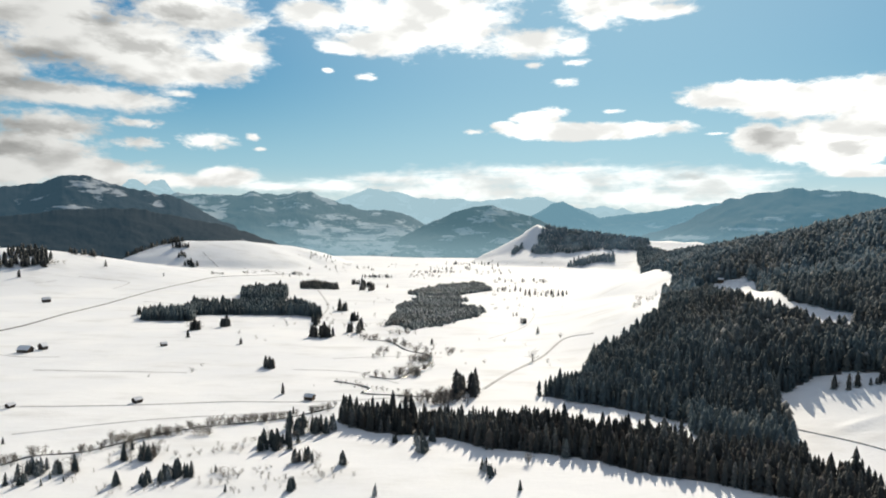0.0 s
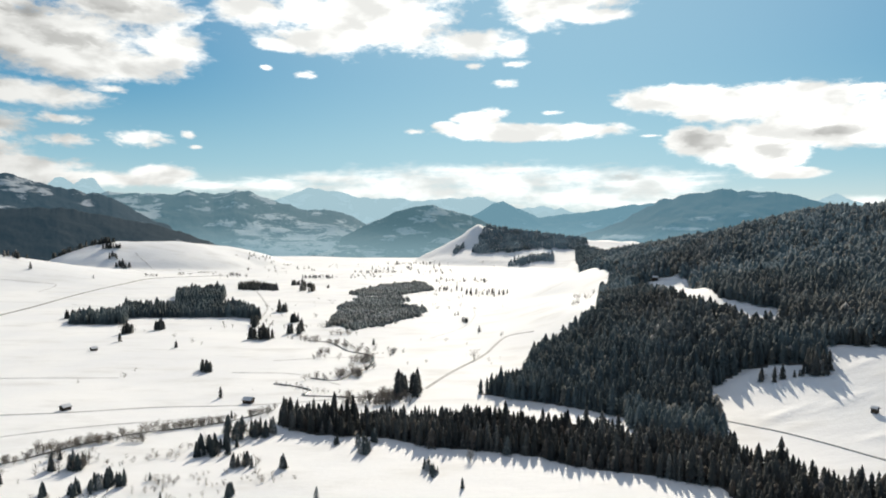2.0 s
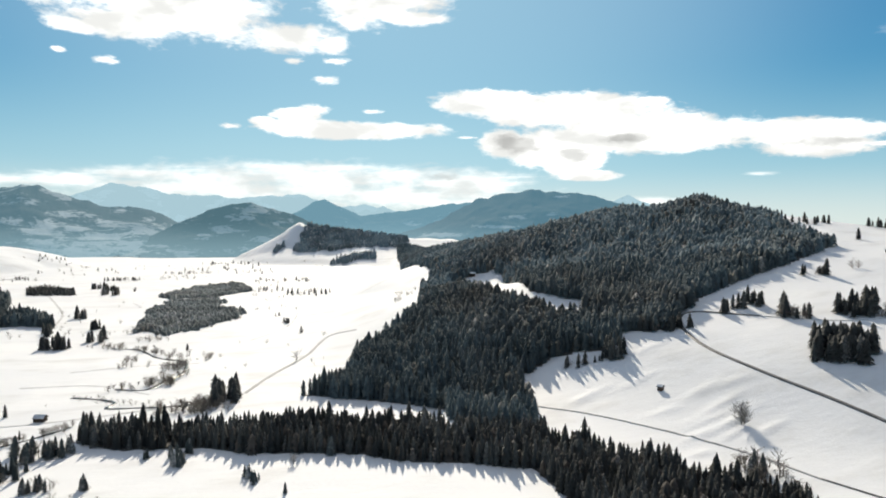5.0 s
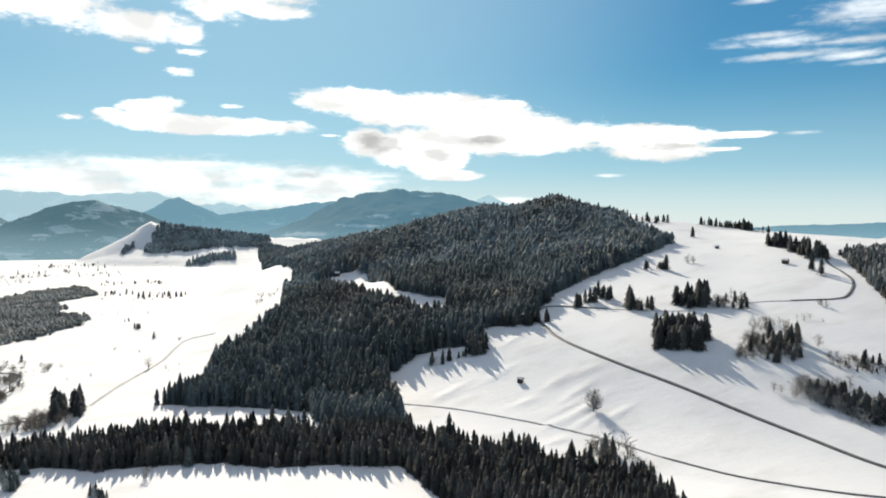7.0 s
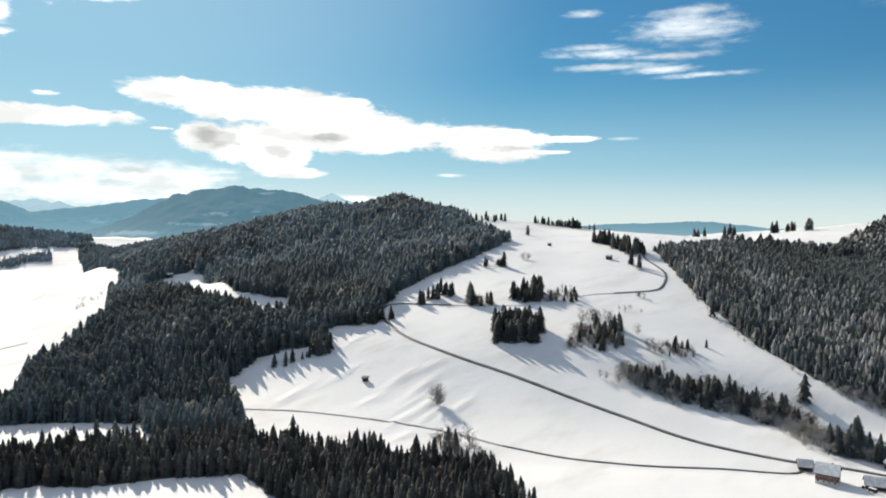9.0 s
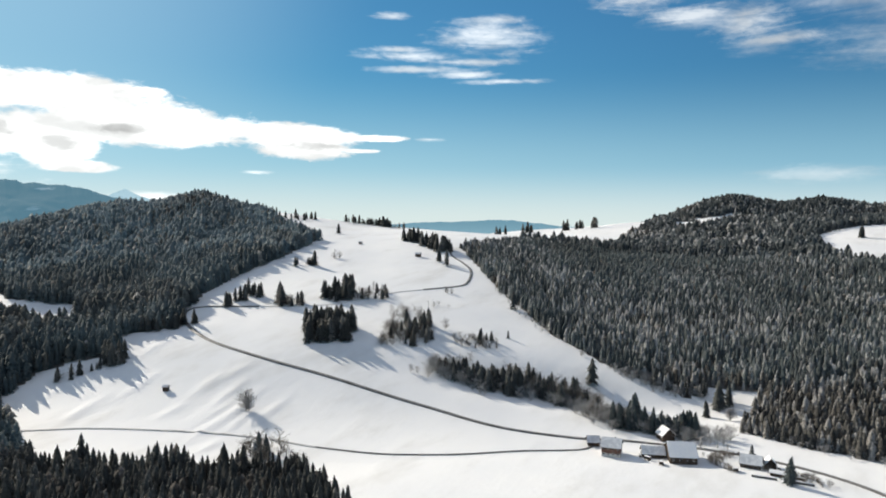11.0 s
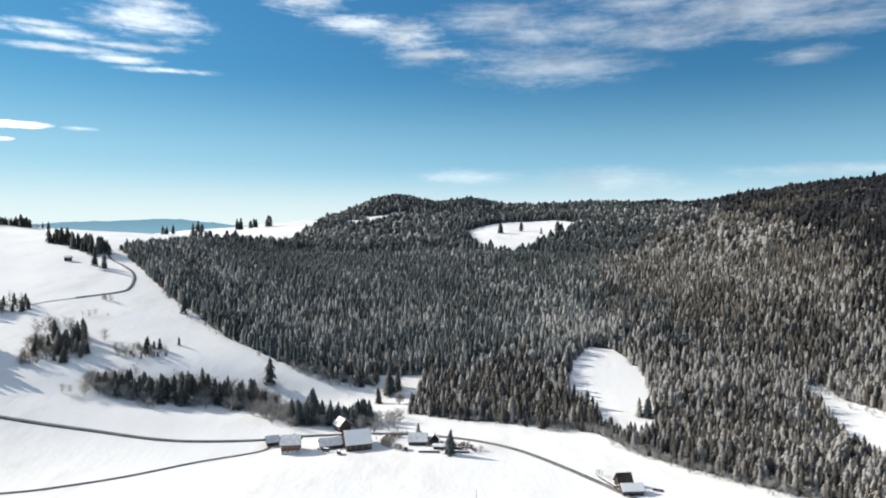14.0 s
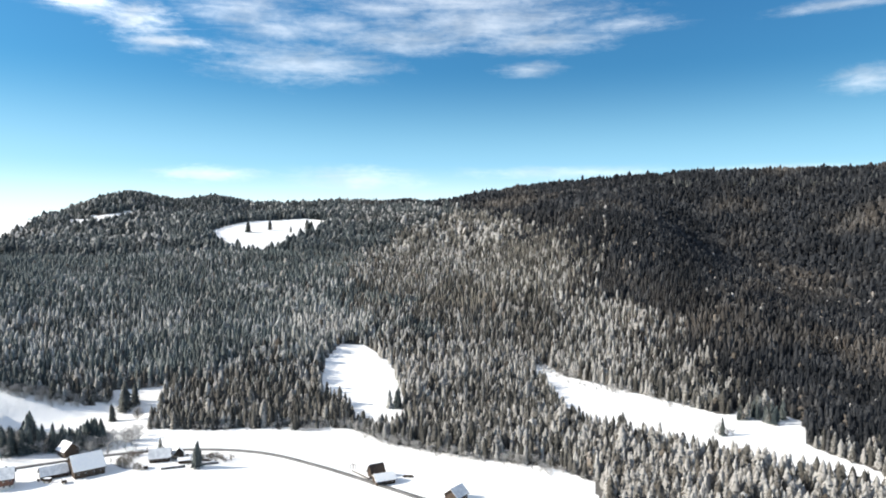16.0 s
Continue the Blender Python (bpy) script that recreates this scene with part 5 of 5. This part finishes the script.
def building(name, x, y, turn, long, deep, eave, rise, wall_mat, label, category, across=False, snow=0.35, snow_mat=None, base=0.0, windows=0, floors=1, door=False, chimney=False, group="", wall_label="", over=0.8, bare_side=0):
    """A gabled building: the ridge runs along its long side. turn: degrees from facing the origin; across: gable to the origin."""
    thing = new(name)
    heading = math.degrees(math.atan2(x, y))
    corners = [float(ground_height(x + u, y + v)) for u in (-4, 0, 4) for v in (-4, 0, 4)]
    z = min(corners)
    sunk = max(corners) - z
    eave = eave + sunk
    thing.matrix_world = pose(x, y, z, 0, 0, turn - heading + (90 if across else 0))
    hx, hy = long / 2, deep / 2
    bm = bmesh.new()
    prism(bm, [(-hy, -0.5), (hy, -0.5), (hy, eave), (0, eave + rise), (-hy, eave)], -hx, hx)
    part("wall", bm, wall_mat, thing, wall_label)
    if base:
        bm = bmesh.new()
        box(bm, -hx - 0.06, -hy - 0.06, -0.5, hx + 0.06, hy + 0.06, base + sunk)
        soften(bm, 0.03)
        part("plinth", bm, PLASTER, thing, "pale plastered ground floor")
    pitch = rise / hy
    for side in (-1, 1):
        y1, z1 = side * (hy + over), eave - over * pitch
        bm = bmesh.new()
        prism(bm, [(0, eave + rise + 0.02), (0, eave + rise + 0.24), (y1, z1 + 0.24), (y1, z1 + 0.02)], -hx - over, hx + over)
        roof = part("roof_panel", bm, PLANK, thing, "dark boarded roof")
        if side == bare_side:
            continue
        bm = bmesh.new()
        prism(bm, [(0, eave + rise + 0.25), (0, eave + rise + 0.25 + snow), (y1 * 0.985, z1 + 0.27 + snow), (y1 * 0.985, z1 + 0.25)], -hx - over * 0.9, hx + over * 0.9)
        soften(bm, min(0.12, snow * 0.35))
        part("snow_cover", bm, snow_mat or ROOF_SNOW, roof, "settled snow")
    storey = eave / max(1, floors)
    for level in range(floors):
        for k in range(windows):
            wx = -hx + (k + 0.5) * long / windows
            wz = level * storey + storey * 0.45
            for face in (-1, 1):
                bm = bmesh.new()
                box(bm, wx - 0.62, face * hy - 0.09, wz, wx + 0.62, face * hy + 0.09, wz + 1.25)
                window = part("window", bm, PLASTER, thing, "pale window frame")
                bm = bmesh.new()
                box(bm, wx - 0.5, face * (hy + 0.1) - 0.02, wz + 0.1, wx + 0.5, face * (hy + 0.1) + 0.02, wz + 1.15)
                part("pane", bm, GLASS, window)
    if door:
        bm = bmesh.new()
        box(bm, -1.5, -hy - 0.12, 0, 1.5, -hy + 0.1, min(3.0, eave - 0.3))
        part("door", bm, PLANK, thing, "dark plank barn door")
    if chimney:
        bm = bmesh.new()
        box(bm, hx * 0.3, 0.3, eave + rise * 0.5, hx * 0.3 + 0.8, 1.1, eave + rise + 1.0)
        soften(bm, 0.04)
        stack = part("chimney", bm, STONE, thing)
        bm = bmesh.new()
        box(bm, hx * 0.3 - 0.06, 0.24, eave + rise + 1.0, hx * 0.3 + 0.86, 1.16, eave + rise + 1.2)
        soften(bm, 0.06)
        part("snow_cap", bm, ROOF_SNOW, stack)
    return tagged(thing, label, category, group)


FARM = "buildings of the farm hamlet"
building("shed", 445.0, 151.6, 8, 7.5, 7.5, 2.2, 2.9, PLANK, "small dark wooden shed with snow on its roof", "shed", snow_mat=THIN_SNOW, group=FARM)
building("farmhouse", 433.0, 135.0, -6, 11.5, 12.0, 6.2, 4.2, RED_WOOD, "two-storey red-brown timber farmhouse with a snowy roof", "house", snow_mat=THIN_SNOW, base=2.2, windows=4, floors=2, chimney=True, group=FARM)
building("low_barn", 444.0, 112.0, 8, 13.5, 9.5, 2.5, 3.4, PLANK, "long low dark barn with a snow-covered roof", "barn", snow_mat=THIN_SNOW, door=True, group=FARM)
building("barn", 446.0, 95.2, 12, 16.0, 19.0, 4.4, 6.4, PLANK, "large dark timber barn with thick white roof snow", "barn", door=True, windows=4, group=FARM)
building("chalet", 482.0, 113.0, 28, 9.0, 9.0, 3.8, 4.2, PLANK, "small dark timber chalet with a steep snowy roof", "house", across=True, windows=2, group=FARM)
building("cottage", 456.0, 55.7, -4, 11.5, 10.0, 2.8, 4.0, PLANK, "dark timber cottage with a snowy roof behind a garden wall", "house", windows=4, chimney=True, snow=0.22, snow_mat=THIN_SNOW, group=FARM)
building("gabled_annex", 459.0, 45.6, 10, 6.5, 6.0, 3.0, 3.4, PLANK, "dark timber annex with its gable to the field", "house", across=True, snow=0.25, group=FARM)
building("garden_shed", 446.5, 40.0, -4, 8.0, 4.0, 2.0, 0.9, PLANK, "low garden shed under snow beside the spruce", "shed", group=FARM)
building("roadside_house", 391.0, -68.0, 24, 7.5, 7.0, 3.0, 4.4, PLANK, "small steep dark timber house beside the road", "house", snow=0.35, windows=2, group=FARM, bare_side=-1)
building("roadside_annex", 380.5, -70.5, 20, 11.0, 7.5, 2.6, 2.4, PLANK, "low dark annex beside the road under thick snow", "shed", snow=0.45, windows=3, group=FARM)
building("lower_house", 342.0, -101.5, -36, 9.0, 8.0, 3.4, 3.2, PLANK, "timber house below the road with a snowy gable roof", "house", across=True, snow=0.4, snow_mat=THIN_SNOW, windows=3, group=FARM)

HUTS = "hay huts in the snowy fields"
for x, y, turn, size in ((-250.7, 567.1, 35, 1.0), (-112.0, 583.3, -30, 1.15), (-344.1, 549.1, 40, 0.85), (-331.8, 823.7, 20, 1.0), (-718.8, 1257.0, 10, 2.0), (408.7, 1021.3, 15, 1.2), (346.3, 460.3, -25, 0.62), (811.5, 634.3, 5, 0.75), (784.0, 514.5, -15, 1.05)):
    building("hay_hut", x, y, turn, 6.5 * size, 5.0 * size, 2.6 * size, 1.6 * size, PLANK, "small dark wooden hay hut standing alone in snow", "hut", snow=0.3, snow_mat=THIN_SNOW, door=size > 1, group=HUTS, over=0.6)
building("field_farmhouse", -473.0, 784.0, -35, 13.0, 10.0, 3.6, 3.6, PLANK, "dark timber farmhouse with a snowy roof in the open field", "house", windows=4, door=True, group="buildings in the valley")
building("field_barn", -462.0, 800.0, 40, 7.0, 7.0, 4.4, 3.5, PLANK, "dark barn beside the field farmhouse", "barn", group="buildings in the valley")


# ---- yard things ----
def stone_wall(name, start, end, count, label):
    thing = new(name)
    p0, p1 = np.array(start), np.array(end)
    for k in range(count):
        a, b = p0 + (p1 - p0) * k / count, p0 + (p1 - p0) * (k + 1) / count
        z = float(ground_height(*a)) - 0.3
        bm = bmesh.new()
        box(bm, 0, -0.35, 0, float(np.hypot(*(b - a))) - 0.05, 0.35, 1.5 + 0.12 * math.sin(k * 2.1))
        soften(bm, 0.07)
        ob = part("stone_block", bm, STONE, thing)
        ob.matrix_world = pose(a[0], a[1], z, 0, 0, math.degrees(math.atan2(b[1] - a[1], b[0] - a[0])))
        bm = bmesh.new()
        box(bm, 0, -0.38, 1.5, float(np.hypot(*(b - a))) - 0.02, 0.38, 1.85)
        soften(bm, 0.1)
        part("snow_cap", bm, ROOF_SNOW, ob, "settled snow")
    tagged(thing, label, "wall")


stone_wall("garden_wall", (437.0, 53.0), (438.2, 39.5), 6, "dark stone garden wall topped with snow")
stone_wall("garden_wall", (438.5, 36.0), (439.8, 20.5), 7, "dark stone garden wall with shrubs behind it")
stone_wall("roadside_wall", (405.0, -56.0), (388.0, -63.5), 7, "low snow-topped stone wall beside the road")


def fence(points, label):
    thing = new("fence")
    line = curve_through(points, 2.2)
    post, rail = bmesh.new(), None
    box(post, -0.09, -0.09, -0.2, 0.09, 0.09, 1.3)
    first = part("post", post, BARK, thing)
    for k, (x, y) in enumerate(line):
        z = float(ground_height(x, y))
        ob = first if k == 0 else new("post", first.data)
        ob.parent = thing
        ob.matrix_world = pose(x, y, z)
        if k:
            px, py = line[k - 1]
            pz = float(ground_height(px, py))
            for h in (0.5, 1.05):
                rail = bmesh.new()
                a, b = Vector((px, py, pz + h)), Vector((x, y, z + h))
                side = Vector((y - py, px - x, 0)).normalized() * 0.05
                v = [rail.verts.new(q) for q in (a - side, b - side, b + side, a + side, a - side + Vector((0, 0, 0.14)), b - side + Vector((0, 0, 0.14)), b + side + Vector((0, 0, 0.14)), a + side + Vector((0, 0, 0.14)))]
                for f in ((0, 3, 2, 1), (4, 5, 6, 7), (0, 1, 5, 4), (1, 2, 6, 5), (2, 3, 7, 6), (3, 0, 4, 7)):
                    rail.faces.new([v[i] for i in f])
                part("rail", rail, BARK, thing)
    tagged(thing, label, "fence")


fence([(439.8, 61.2), (441.5, 68), (446, 75.5), (458, 79.5), (469.4, 79.0)], "wooden rail fence round the snowy cottage garden")
fence([(472, 77), (474, 66), (473, 58)], "wooden rail fence behind the cottage")


def trailer(x, y, turn, label):
    thing = new("trailer")
    z = float(ground_height(x, y))
    thing.matrix_world = pose(x, y, z, 0, 0, turn)
    bm = bmesh.new()
    box(bm, -2.1, -1.1, 0.8, 2.1, 1.1, 2.3)
    soften(bm, 0.08)
    part("body", bm, PLANK, thing)
    bm = bmesh.new()
    box(bm, -2.0, -1.0, 2.3, 2.0, 1.0, 2.5)
    soften(bm, 0.08)
    part("snow_cover", bm, ROOF_SNOW, thing, "thin snow")
    for wx in (-1.3, 1.3):
        for wy in (-1.05, 1.05):
            bm = bmesh.new()
            bmesh.ops.create_cone(bm, cap_ends=True, segments=14, radius1=0.45, radius2=0.45, depth=0.3, matrix=pose(wx, wy, 0.45, 90, 0, 0))
            part("wheel", bm, STONE, thing, "black rubber tyre")
    bm = bmesh.new()
    box(bm, 2.1, -0.06, 0.75, 3.6, 0.06, 0.88)
    part("drawbar", bm, STONE, thing)
    tagged(thing, label, "trailer")


trailer(429.8, 103.1, 20, "dark farm trailer parked in front of the barn")
trailer(434.0, 112.5, 75, "dark farm trailer parked beside the low barn")


def beam(x, y, turn, tilt):
    thing = new("timber_stack")
    thing.matrix_world = pose(x, y, float(ground_height(x, y)), 0, 0, turn)
    for k in range(5):
        bm = bmesh.new()
        bmesh.ops.create_cone(bm, cap_ends=True, segments=8, radius1=0.3, radius2=0.26, depth=6.5 - 0.4 * k, matrix=pose(0, (k % 3 - 1) * 0.6, 0.3 + 0.5 * (k // 3), 0, 90, tilt))
        part("log", bm, BARK, thing)
    tagged(thing, "stack of dark logs lying in the snow", "logs")


beam(384.8, -85.5, 70, 0)


def wood_pile(x, y, turn, rows, label):
    """Split firewood in a long rick under snow."""
    thing = new("wood_pile")
    thing.matrix_world = pose(x, y, float(ground_height(x, y)) - 0.05, 0, 0, turn)
    bm = bmesh.new()
    bmesh.ops.create_cone(bm, cap_ends=True, segments=7, radius1=0.16, radius2=0.15, depth=1.0, matrix=pose(0, 0, 0, 90, 0, 0))
    first = part("log", bm, BARK, thing)
    for level in range(5):
        for k in range(rows):
            ob = first if level == k == 0 else new("log", first.data)
            ob.parent = thing
            ob.matrix_local = pose((k - rows / 2) * 0.33 + 0.16 * (level % 2), 0, 0.18 + 0.28 * level, 0, 40 * ((k * 7 + level) % 5), 0)
    bm = bmesh.new()
    box(bm, -rows * 0.165 - 0.1, -0.55, 1.46, rows * 0.165 + 0.2, 0.55, 1.72)
    soften(bm, 0.09)
    part("snow_cover", bm, ROOF_SNOW, thing, "settled snow")
    tagged(thing, label, "wood pile", "wood piles of the farm")


def pole(x, y, height, label):
    thing = new("utility_pole")
    thing.matrix_world = pose(x, y, float(ground_height(x, y)) - 0.3, 1, 0, 20)
    bm = bmesh.new()
    bmesh.ops.create_cone(bm, cap_ends=True, segments=10, radius1=0.16, radius2=0.10, depth=height, matrix=pose(0, 0, height / 2))
    part("mast", bm, BARK, thing)
    bm = bmesh.new()
    box(bm, -0.9, -0.06, height - 0.9, 0.9, 0.06, height - 0.75)
    part("crossarm", bm, BARK, thing)
    for k in (-0.8, 0.8):
        bm = bmesh.new()
        bmesh.ops.create_cone(bm, cap_ends=True, segments=8, radius1=0.07, radius2=0.05, depth=0.22, matrix=pose(k, 0, height - 0.64))
        part("insulator", bm, PLASTER, thing, "pale ceramic")
    tagged(thing, label, "pole", "poles by the farm")


def rack(x, y, turn):
    """An open timber frame beside the wall."""
    thing = new("timber_rack")
    thing.matrix_world = pose(x, y, float(ground_height(x, y)), 0, 0, turn)
    for px in (-1.4, 1.4):
        for py in (-0.8, 0.8):
            bm = bmesh.new()
            box(bm, px - 0.12, py - 0.12, -0.2, px + 0.12, py + 0.12, 3.0)
            part("post", bm, BARK, thing)
    for py in (-0.8, 0.8):
        bm = bmesh.new()
        box(bm, -1.7, py - 0.1, 3.0, 1.7, py + 0.1, 3.22)
        part("beam", bm, BARK, thing)
    tagged(thing, "open dark timber frame beside the roadside wall", "rack")


wood_pile(451.0, 41.0, 92, 16, "long snow-topped firewood rick behind the garden wall")
wood_pile(446.5, 29.0, 80, 12, "snow-topped firewood rick beside the spruce")
wood_pile(438.5, 118.5, 20, 10, "snow-topped firewood rick in front of the low barn")
pole(358.0, 13.0, 9.0, "slender timber pole standing in the snowy field")
pole(470.0, 98.0, 8.5, "timber pole beside the road behind the barn")
rack(407.0, -57.0, 30)
trailer(441.5, 62.0, 10, "small dark trailer in the cottage garden")
